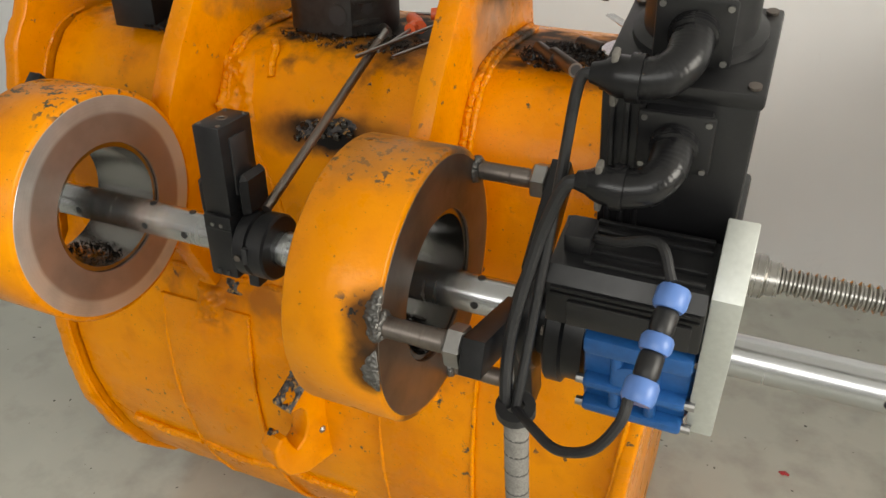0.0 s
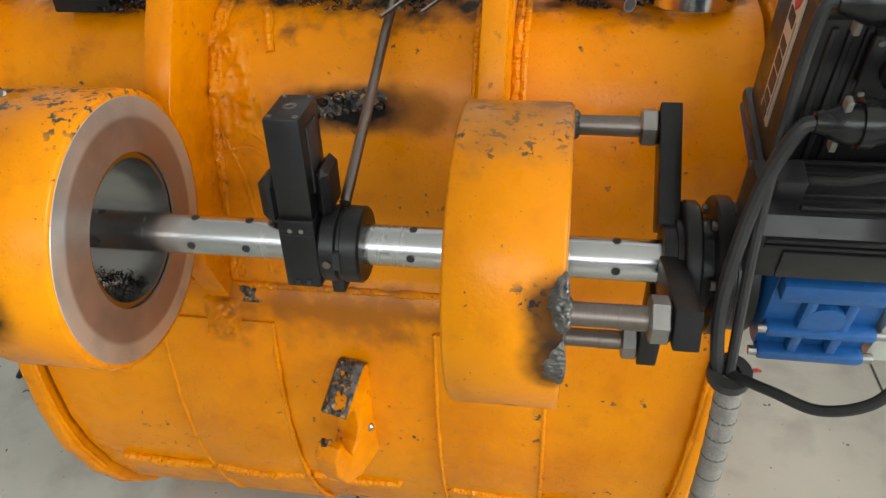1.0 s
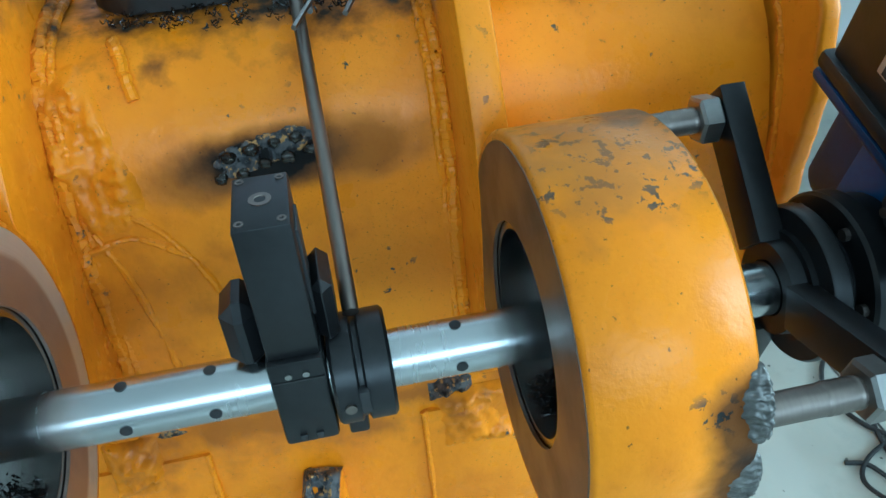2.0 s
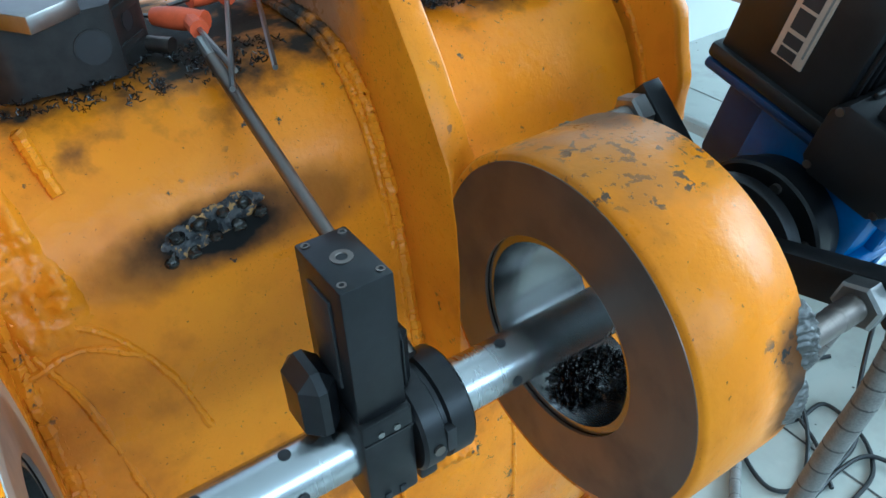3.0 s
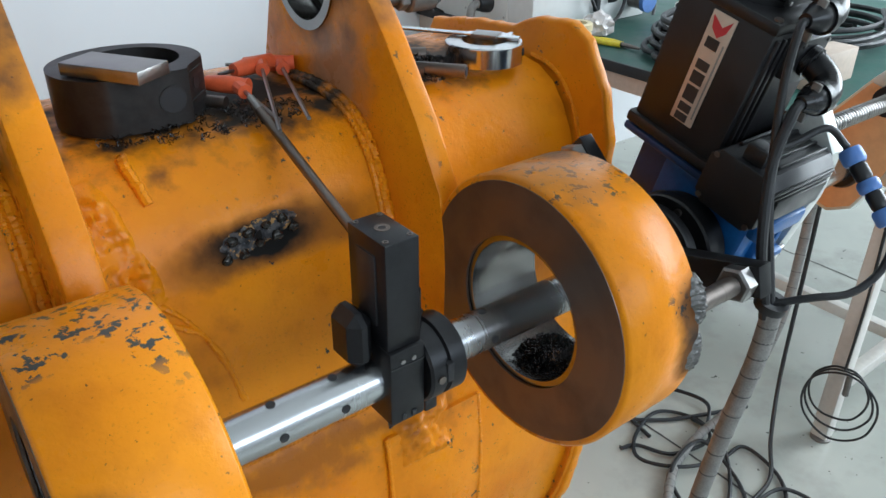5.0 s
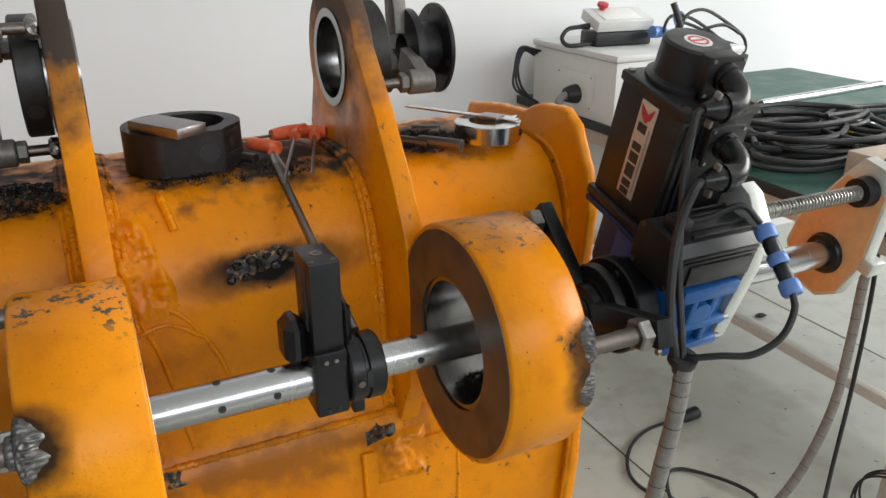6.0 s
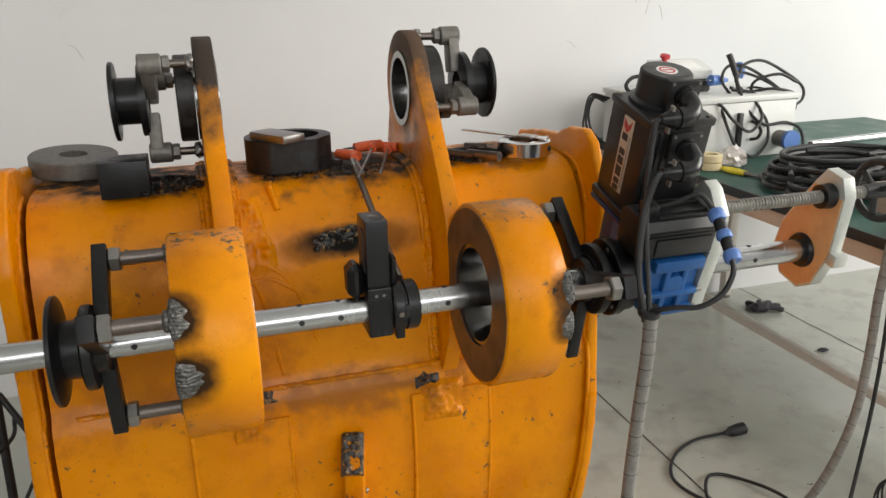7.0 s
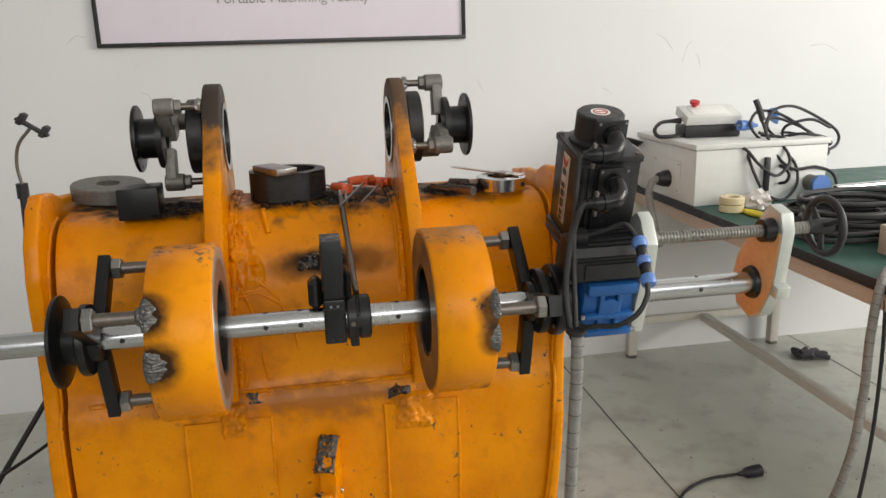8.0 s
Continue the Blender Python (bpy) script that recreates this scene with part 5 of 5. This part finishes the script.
def clamp_block():
    cx, cy = -0.012, 0.495
    t = thing("clamp_ring_block", (cx, cy, DECK), "black steel clamp ring lying on the oily bucket top", "machine part")
    n = 64
    bm = bmesh.new()
    rings = {"ob": [], "ot": [], "ib": [], "it": []}
    for k in range(n):
        a = 2 * math.pi * k / n
        y = max(-0.082, 0.095 * math.sin(a))
        x = 0.100 * math.cos(a)
        if x > 0.062 and y < -0.03:
            k2 = (x + 0.9 * -y) / 0.122
            if k2 > 1:
                x, y = x / k2, y / k2
        for key, r, z in (("ob", 1, 0.0), ("ot", 1, 0.074)):
            rings[key].append(bm.verts.new((cx + x, cy + y, DECK + z)))
        for key, z in (("ib", 0.0), ("it", 0.074)):
            rings[key].append(bm.verts.new((cx + 0.012 + 0.062 * math.cos(a), cy + 0.008 + 0.062 * math.sin(a), DECK + z)))
    for k in range(n):
        j = (k + 1) % n
        for a, b in (("ob", "ot"), ("ot", "it"), ("it", "ib"), ("ib", "ob")):
            bm.faces.new((rings[a][k], rings[a][j], rings[b][j], rings[b][k]))
    rim = [e for e in bm.edges if len(e.link_faces) == 2 and e.calc_face_angle(0) > 1.2]
    bmesh.ops.bevel(bm, geom=rim, offset=0.0025, segments=2, affect="EDGES")
    body = part("ring", bm, M_DARKCAST, t, "dark ring with a flat milled side")
    for x, y, z, r, turn in ((0.030, -0.0825, 0.036, 0.017, -90), (0.074, -0.0533, 0.046, 0.010, -42), (-0.090, -0.0288, 0.036, 0.015, 198)):
        m = pose(cx + x, cy + y, DECK + z, 0, 0, turn)
        part("bolt_hole", lathe([(-0.002, 0), (-0.002, r), (0.0006, r), (0.0006, 0)], 24, m), M_INK, body, "dark bored hole")
        part("hole_rim", lathe([(-0.002, r), (-0.002, r * 1.12), (0.0009, r * 1.12), (0.0009, r)], 24, m, loop=True), M_DARKCAST, body)
    for z in (0.018, 0.056):
        part("milled_step", box(-0.030, 0.024, -0.002, 0.002, z, z + 0.010, 0.001, pose(cx + 0.0735, cy - 0.0545, DECK) @ pose(0, 0, 0, 0, 0, 48)), M_DARKCAST, body)
    m = Matrix.Translation((-0.042, 0.435, 0)) @ pose(0, 0, 0, 0, 0, -58) @ Matrix.Translation((0.042, -0.435, 0))
    pl = solo("steel_plate", box(-0.104, 0.018, 0.405, 0.465, DECK + 0.075, DECK + 0.092, 0.0015, m), M_NUT, "flat machined steel plate resting on the black clamp ring", "plate")


clamp_block()


def deck_parts():
    t = thing("bored_block", (-0.36, 0.40, DECK), "black square steel block with a bore, on the bucket top", "machine part")
    body = part("block", box(-0.414, -0.318, 0.330, 0.418, DECK - 0.006, DECK + 0.070, 0.003), M_BLACK, t)
    part("bore", lathe([(DECK + 0.0695, 0.0), (DECK + 0.0695, 0.028), (DECK + 0.0708, 0.028), (DECK + 0.0708, 0.0)], 32, pose(-0.366, 0.374, 0) @ pose(0, 0, 0, 0, -90, 0)), M_INK, body, "dark bore")
    t = thing("steel_disc", (-0.49, 0.60, DECK), "thick grey steel disc with a hole, on the bucket top", "machine part")
    m = pose(-0.49, 0.60, DECK + 0.008, 4, 3, 0) @ pose(0, 0, 0, 0, -90, 0)
    part("disc_body", lathe([(0, 0.03), (0, 0.092), (0.003, 0.095), (0.037, 0.095), (0.04, 0.092), (0.04, 0.03)], 56, m, loop=True), M_CASTGREY, t)
    t = thing("bearing_ring", (0.553, 0.41, DECK), "bright turned steel ring lying on the bucket top", "machine part")
    m = pose(0.553, 0.41, DECK + 0.002) @ pose(0, 0, 0, 0, -90, 0)
    part("ring_body", lathe([(0, 0.038), (0, 0.064), (0.002, 0.066), (0.034, 0.066), (0.036, 0.064), (0.036, 0.038)], 56, m, loop=True), M_SILVER, t)
    part("set_screw", lathe([(0, 0), (0, 0.007), (0.003, 0.007), (0.003, 0)], 12, pose(0.600, 0.365, DECK + 0.02, 0, 0, -45)), M_INK, t)
    t = thing("caliper", (0.56, 0.43, DECK), "slim steel caliper lying across the bright ring", "tool")
    z = DECK + 0.0395
    m = Matrix.Translation((0.56, 0.43, z)) @ pose(0, 0, 0, 0, 0, -57)
    part("beam", box(-0.19, 0.07, -0.008, 0.008, 0, 0.004, 0.001, m), M_SILVER, t)
    part("jaw", slab([(0.0, 0.0), (0.045, 0.012), (0.045, 0.018), (0.0, 0.024)], 0, 0.003, 0.0005, m @ pose(0.03, 0, 0.001, 0, 90, 0)), M_SILVER, t)
    part("slider", box(-0.01, 0.035, -0.022, 0.014, 0.0005, 0.0075, 0.001, m), M_NUT, t)
    for a, c, r in (((0.408, 0.418, DECK + 0.012), (0.463, 0.347, DECK + 0.013), 0.0115), ((0.372, 0.455, DECK + 0.010), (0.418, 0.395, DECK + 0.010), 0.010), ((0.43, 0.50, DECK + 0.012), (0.475, 0.47, DECK + 0.013), 0.012)):
        tt = thing("pipe_piece", (a[0], a[1], DECK), "short dark steel pipe piece on the bucket top", "pipe", "pipe pieces on the bucket")
        part("tube", rod(a, c, r, 16), M_STUD, tt)
        d = (Vector(c) - Vector(a)).normalized()
        part("mouth", rod(c, Vector(c) + d * 0.001, r * 0.72, 14), M_INK, tt, "dark hollow end")
    # tee-handled hex keys
    for k, (a, b, tip) in enumerate((((0.195, 0.585), (0.265, 0.545), (0.168, 0.325)), ((0.150, 0.520), (0.222, 0.540), (0.113, 0.303)), ((0.108, 0.525), (0.150, 0.470), (0.132, 0.343)))):
        z = DECK + 0.016 + 0.012 * k * (k < 2)
        tt = thing("hex_key", (a[0], a[1], DECK), "orange tee-handled hex key lying on the oily bucket top", "hex key", "hex keys on the bucket")
        A, B = Vector((*a, z)), Vector((*b, z))
        side = (B - A).normalized()
        part("handle", hose([A, A + (B - A) * 0.3, A + (B - A) * 0.7, B], 0.0125, 12, 6, radius=lambda f: 0.85 + 0.2 * math.sin(f * 3.14) + (0.1 if f > 0.9 else 0)), M_ORANGE, tt, "orange plastic handle")
        root = A + (B - A) * 0.72
        T = Vector((*tip, DECK + 0.004))
        w = (T - root).normalized()
        part("neck", hose([root, root + w * 0.03], 0.011, 10, 1), M_ORANGE, tt)
        part("key", rod(root + w * 0.02, T, 0.0032, 6), M_NUT, tt, "plated hexagon bar")
        part("short_key", rod(A, A - side * 0.028, 0.003, 6), M_NUT, tt)
    t = thing("round_bar", (0.122, 0.02, 1.155), "dark round steel bar leaning from the tool to the bucket top", "bar")
    part("bar_body", rod((0.1225, 0.012, 1.158), (0.119, 0.372, 1.302), 0.0072, 14), M_STUD, t)
    part("bar_tip", rod((0.119, 0.372, 1.302), (0.119, 0.399, 1.313), 0.0060, 10), M_NUT, t, "bright worn bar tip")
    tt = thing("dowel", (0.09, 0.45, DECK), "short dark steel dowel on the bucket top", "pin")
    part("dowel_body", rod((0.075, 0.47, DECK + 0.009), (0.10, 0.44, DECK + 0.009), 0.009, 14), M_STUD, tt)


deck_parts()


def ear_carrier(x_face, s, angles, label):
    """A small bearing carrier on the outside of a lug: cast arms, studs, drum and disc."""
    cy, cz = 0.482, 1.463
    A = pose(0, cy, cz)
    t = thing("lug_carrier", (x_face, cy, cz), label, "bearing", "bearing carriers on the lugs")
    part("collar", lathe([(x_face, 0.076), (x_face, 0.094), (x_face + s * 0.034, 0.094), (x_face + s * 0.037, 0.091), (x_face + s * 0.037, 0.076)], 44, A, loop=True), M_DARKCAST, t, "dark steel collar")
    part("collar_hole", lathe([(0.0935, 0), (0.0935, 0.012), (0.0955, 0.012), (0.0955, 0)], 18, pose(x_face + s * 0.018, cy, cz, 205, 0, 0) @ pose(0, 0, 0, 0, 0, 90)), M_INK, t)
    x1 = x_face + s * 0.095
    part("drum", lathe([(x1, 0.03), (x1, 0.048), (x1 + s * 0.003, 0.076), (x1 + s * 0.018, 0.076), (x1 + s * 0.018, 0.05), (x1 + s * 0.062, 0.05), (x1 + s * 0.064, 0.082), (x1 + s * 0.066, 0.084), (x1 + s * 0.072, 0.084), (x1 + s * 0.074, 0.081), (x1 + s * 0.074, 0.03)], 56, A, loop=True), M_BLACK, t, "black flanged drum")
    for k in range(6):
        a = radians(15 + 60 * k)
        part("disc_hole", lathe([(x1 + s * 0.0625, 0), (x1 + s * 0.0625, 0.006), (x1 + s * 0.075, 0.006), (x1 + s * 0.075, 0)], 12, pose(0, cy + 0.07 * math.cos(a), cz + 0.07 * math.sin(a))), M_INK, t)
    for a in angles:
        y, z = cy + 0.115 * math.cos(radians(a)), cz + 0.115 * math.sin(radians(a))
        part("stud", rod((x_face - s * 0.002, y, z), (x_face + s * 0.06, y, z), 0.009, 14), M_STUD, t)
        n0 = x_face + s * 0.042
        part("nut", hexnut(min(n0, n0 + s * 0.016), max(n0, n0 + s * 0.016), 0.031, y, z, a), M_CASTGREY, t, "grey nut")
        c = x_face + s * 0.058
        part("lug_boss", lathe([(c, 0.0), (c, 0.019), (c + s * 0.003, 0.022), (c + s * 0.045, 0.022), (c + s * 0.048, 0.019), (c + s * 0.048, 0)], 24, pose(0, y, z)), M_CASTGREY, t, "grey cast boss")
        m = A @ pose(0, 0, 0, a - 90)
        lo, hi = sorted((c + s * 0.018, c + s * 0.044))
        part("arm", slab([(-0.022, 0.03), (0.022, 0.03), (0.024, 0.07), (0.019, 0.118), (-0.019, 0.118), (-0.024, 0.07)], lo, hi, 0.003, m), M_CASTGREY, t, "grey cast arm")
        w = bmesh.new()
        for k in range(8):
            b = radians(45 * k + a)
            lump((x_face + s * 0.003, y + 0.010 * math.cos(b), z + 0.010 * math.sin(b)), 0.0085, k + a, 0.45, bm=w, sub=2)
        tagged(part("weld", w, M_NUT, t, "bright weld"), kind="stuff")
    return t


ear_carrier(0.308, 1, (200, 80, 320), "small grey and black bearing carrier welded to the lug")
ear_carrier(-0.210, -1, (135, 255, 15), "small grey and black bearing carrier on a burnt lug")


def swarf(name, cx, cy, cz, rx, ry, h, count, seed, label):
    """A heap of curled chips."""
    rnd = random.Random(seed)
    bm = bmesh.new()
    for k in range(count):
        a, f = rnd.random() * 6.283, math.sqrt(rnd.random())
        x, y = cx + rx * f * math.cos(a), cy + ry * f * math.sin(a)
        z = cz + h * (1 - f) * rnd.random() + 0.002
        r, turns, b = 0.0012 + 0.0022 * rnd.random(), 1 + 2 * rnd.random(), rnd.random() * 6.283
        pts = []
        for i in range(7):
            q = i / 6 * turns * 6.283
            l = (i / 6 - 0.5) * (0.006 + 0.012 * rnd.random())
            pts.append((x + l * math.cos(b) + r * math.sin(q) * math.sin(b), y + l * math.sin(b) - r * math.sin(q) * math.cos(b), max(cz, z + r * math.cos(q))))
        hose(pts, 0.0005 + 0.0006 * rnd.random(), 4, 1, bm=bm)
    return solo(name, bm, M_SWARF, label, "metal chips", kind="stuff")


swarf("metal_chips", -0.29, 0.40, DECK, 0.085, 0.085, 0.02, 600, 1, "dark oily metal chips heaped on the bucket top")
swarf("metal_chips", 0.43, 0.45, DECK, 0.085, 0.085, 0.022, 420, 2, "dark oily metal chips scattered on the bucket top")
swarf("metal_chips", 0.06, 0.40, DECK, 0.15, 0.06, 0.003, 150, 3, "dark oily metal chips scattered on the bucket top")
swarf("metal_chips", 0.33, 0.0, BAR_Z - 0.094, 0.05, 0.045, 0.03, 420, 4, "dark oily metal chips heaped inside the bored ring")
swarf("metal_chips", -0.225, 0.0, BAR_Z - 0.094, 0.05, 0.04, 0.012, 80, 5, "dark oily metal chips inside the bored ring")

# ---- cables and small things on the floor ----


def sleeve(name, points, r, label, ribs):
    t = thing(name, (points[-1][0], points[-1][1], 0), label, "cable sleeve")
    body = part("sleeve_body", hose(points, r, 14, 10), M_SLEEVE, t)
    line = spline(points, 30)
    for k in range(ribs):
        i = int((k + 0.5) / ribs * (len(line) - 2))
        p, w = line[i], (line[i + 1] - line[i]).normalized()
        q = w.to_track_quat("X", "Z").to_matrix().to_4x4()
        part("band", lathe([(-0.0012, r * 0.9), (-0.0012, r * 1.03), (0.0012, r * 1.03), (0.0012, r * 0.9)], 14, Matrix.Translation(p) @ q @ pose(0, 0, 0, 0, 12, 0), loop=True), M_BAND, body)
    return t


sleeve("cable_sleeve", [(0.558, -0.180, 1.10), (0.561, -0.172, 1.0), (0.564, -0.150, 0.85), (0.566, -0.130, 0.66), (0.562, -0.125, 0.38), (0.57, -0.14, 0.13), (0.65, -0.13, 0.03), (0.80, -0.02, 0.018), (0.98, 0.12, 0.018), (1.114, 0.228, 0.018), (1.20, 0.285, 0.018), (1.28, 0.32, 0.018), (1.42, 0.345, 0.024), (1.51, 0.325, 0.08), (1.575, 0.30, 0.22), (1.625, 0.285, 0.42), (1.652, 0.295, 0.62), (1.656, 0.30, 0.79), (1.668, 0.302, 0.93), (1.72, 0.34, 0.985), (1.80, 0.40, 0.976)], 0.0135, "grey spiral-wrapped cable sleeve from drive unit to workbench", 76)
cable("floor_cable", [[(1.76, 0.36, TOP + 0.010), (1.71, 0.32, TOP - 0.01), (1.705, 0.30, 0.72), (1.69, 0.285, 0.46), (1.63, 0.25, 0.20), (1.54, 0.19, 0.05), (1.44, 0.12, 0.009), (1.32, 0.10, 0.009)], [(1.62, 0.858, 0.02), (1.49, 0.866, 0.009), (1.36, 0.80, 0.009), (1.275, 0.68, 0.009), (1.30, 0.55, 0.009), (1.40, 0.46, 0.009), (1.52, 0.40, 0.009), (1.66, 0.34, 0.009)], [(1.30, 0.44, 0.009), (1.325, 0.55, 0.009), (1.38, 0.63, 0.017), (1.44, 0.65, 0.009), (1.49, 0.61, 0.009), (1.545, 0.51, 0.017), (1.56, 0.42, 0.017), (1.48, 0.36, 0.009)]], 0.0062, "black power cable lying on the grey floor")
plug((1.665, 0.852, 0.026), (1, 0.06, 0.02), "black round power plug lying on the grey floor")
cable("floor_cable", [[(1.16, 0.36, 0.009), (1.21, 0.34, 0.009), (1.26, 0.25, 0.013), (1.39, 0.215, 0.02), (1.45, 0.30, 0.010), (1.38, 0.40, 0.009), (1.24, 0.37, 0.009), (1.17, 0.30, 0.012), (1.22, 0.20, 0.024), (1.35, 0.15, 0.010), (1.46, 0.14, 0.009), (1.44, 0.02, 0.009), (1.36, -0.06, 0.009), (1.25, -0.08, 0.009)],
                      [(1.44, 0.31, 0.010), (1.41, 0.20, 0.035), (1.33, 0.10, 0.012), (1.19, 0.02, 0.009), (1.12, 0.06, 0.009), (1.16, 0.17, 0.012), (1.22, 0.21, 0.04), (1.36, 0.22, 0.03), (1.33, 0.08, 0.010), (1.24, -0.03, 0.009)],
                      [(1.18, -0.02, 0.009), (1.30, -0.01, 0.012), (1.39, -0.03, 0.018), (1.42, -0.11, 0.009), (1.35, -0.14, 0.009), (1.26, -0.10, 0.012)]], 0.0058, "black cables lying in loose loops on the grey floor", at=pose(0.03, 0.10, 0))


def hung_coil():
    t = thing("hung_coil", (1.68, 0.10, 0.105), "thin black cable coil hung on the workbench leg", "cable")
    home = pose(-1.70, -0.02, -0.05)
    for k in range(3):
        pts = []
        for i in range(19):
            a = 2 * math.pi * i / 18 + 1.57
            r = 0.085 + 0.012 * k + 0.006 * noise.noise(Vector((i * 0.5, k, 0)))
            pts.append((1.70 - 0.012 * k - 0.02 * math.cos(a), 0.02 + r * math.cos(a) * 0.9 - 0.01 * k, 0.155 - 0.012 * k + r * math.sin(a) * 1.05))
        part("turn", hose(pts, 0.0034, 8, 5, m=home), M_RUBBER, t, local=True)
    part("hanger", hose([(1.70, 0.02, 0.24), (1.715, 0.025, 0.34), (1.722, 0.03, 0.50), (1.71, 0.04, 0.75), (1.70, 0.06, 0.88)], 0.0042, 8, m=home), M_RUBBER, t, local=True)
    part("plug_end", rod((1.69, 0.0, 0.235), (1.688, -0.004, 0.17), 0.009, 10, m=home), M_CASTGREY, t, "grey plug end", local=True)


hung_coil()


def glove():
    b = bmesh.new()
    lump((2.60, 1.85, 0.026), 0.055, 2, 0.35, (1.15, 0.8, 0.45), 3, bm=b)
    for k, (dx, dy) in enumerate(((0.05, 0.07), (0.085, 0.045), (0.10, 0.0), (0.085, -0.045), (-0.01, 0.075))):
        hose([(2.60 + dx * 0.4, 1.85 + dy * 0.4, 0.025), (2.60 + dx * 0.9, 1.85 + dy * 0.9, 0.024), (2.60 + dx * 1.25, 1.85 + dy * 1.2, 0.016)], 0.0145, 8, 5, bm=b)
    solo("work_glove", b, M_GLOVE, "crumpled dark knitted work glove on the grey floor", "glove")
    solo("floor_scrap", lump((2.558, 1.345, 0.006), 0.022, 5, 0.6, (1.3, 0.7, 0.3)), M_GLOVE, "small dark scrap lying on the grey floor", "scrap")
    solo("floor_scrap", lump((0.995, 1.055, 0.004), 0.010, 9, 0.6, (1.2, 0.8, 0.4)), M_RED, "small red scrap lying on the grey floor", "scrap")


glove()
cable("wall_cable", [[(-1.4, 0.55, 0.35), (-1.1, 0.6, 0.40), (-0.84, 0.88, 0.46), (-0.82, 1.0, 0.50)]], 0.006, "thin black cable strung behind the bucket")


def scuffs():
    """Faint scratches on the wall."""
    bm = bmesh.new()
    for x, z, w, h, s in ((1.83, 1.70, 0.10, -0.09, 0.02), (1.98, 1.56, 0.05, 0.10, 0.03), (2.05, 1.60, 0.03, -0.07, 0.02), (-0.66, 1.50, 0.05, -0.06, 0.02), (-0.95, 1.72, 0.08, 0.03, 0.02), (1.55, 1.44, 0.05, -0.03, 0.01), (2.7, 1.62, 0.16, -0.03, 0.02), (0.9, 1.5, 0.03, -0.05, 0.01)):
        hose([(x, WALL_Y, z), (x + w * 0.5, WALL_Y, z + h * 0.5 + s), (x + w, WALL_Y, z + h)], 0.0012, 6, 6, bm=bm)
    structure("wall_scuffs", bm, M_SCUFF, "faint grey scratches on the white wall")


scuffs()
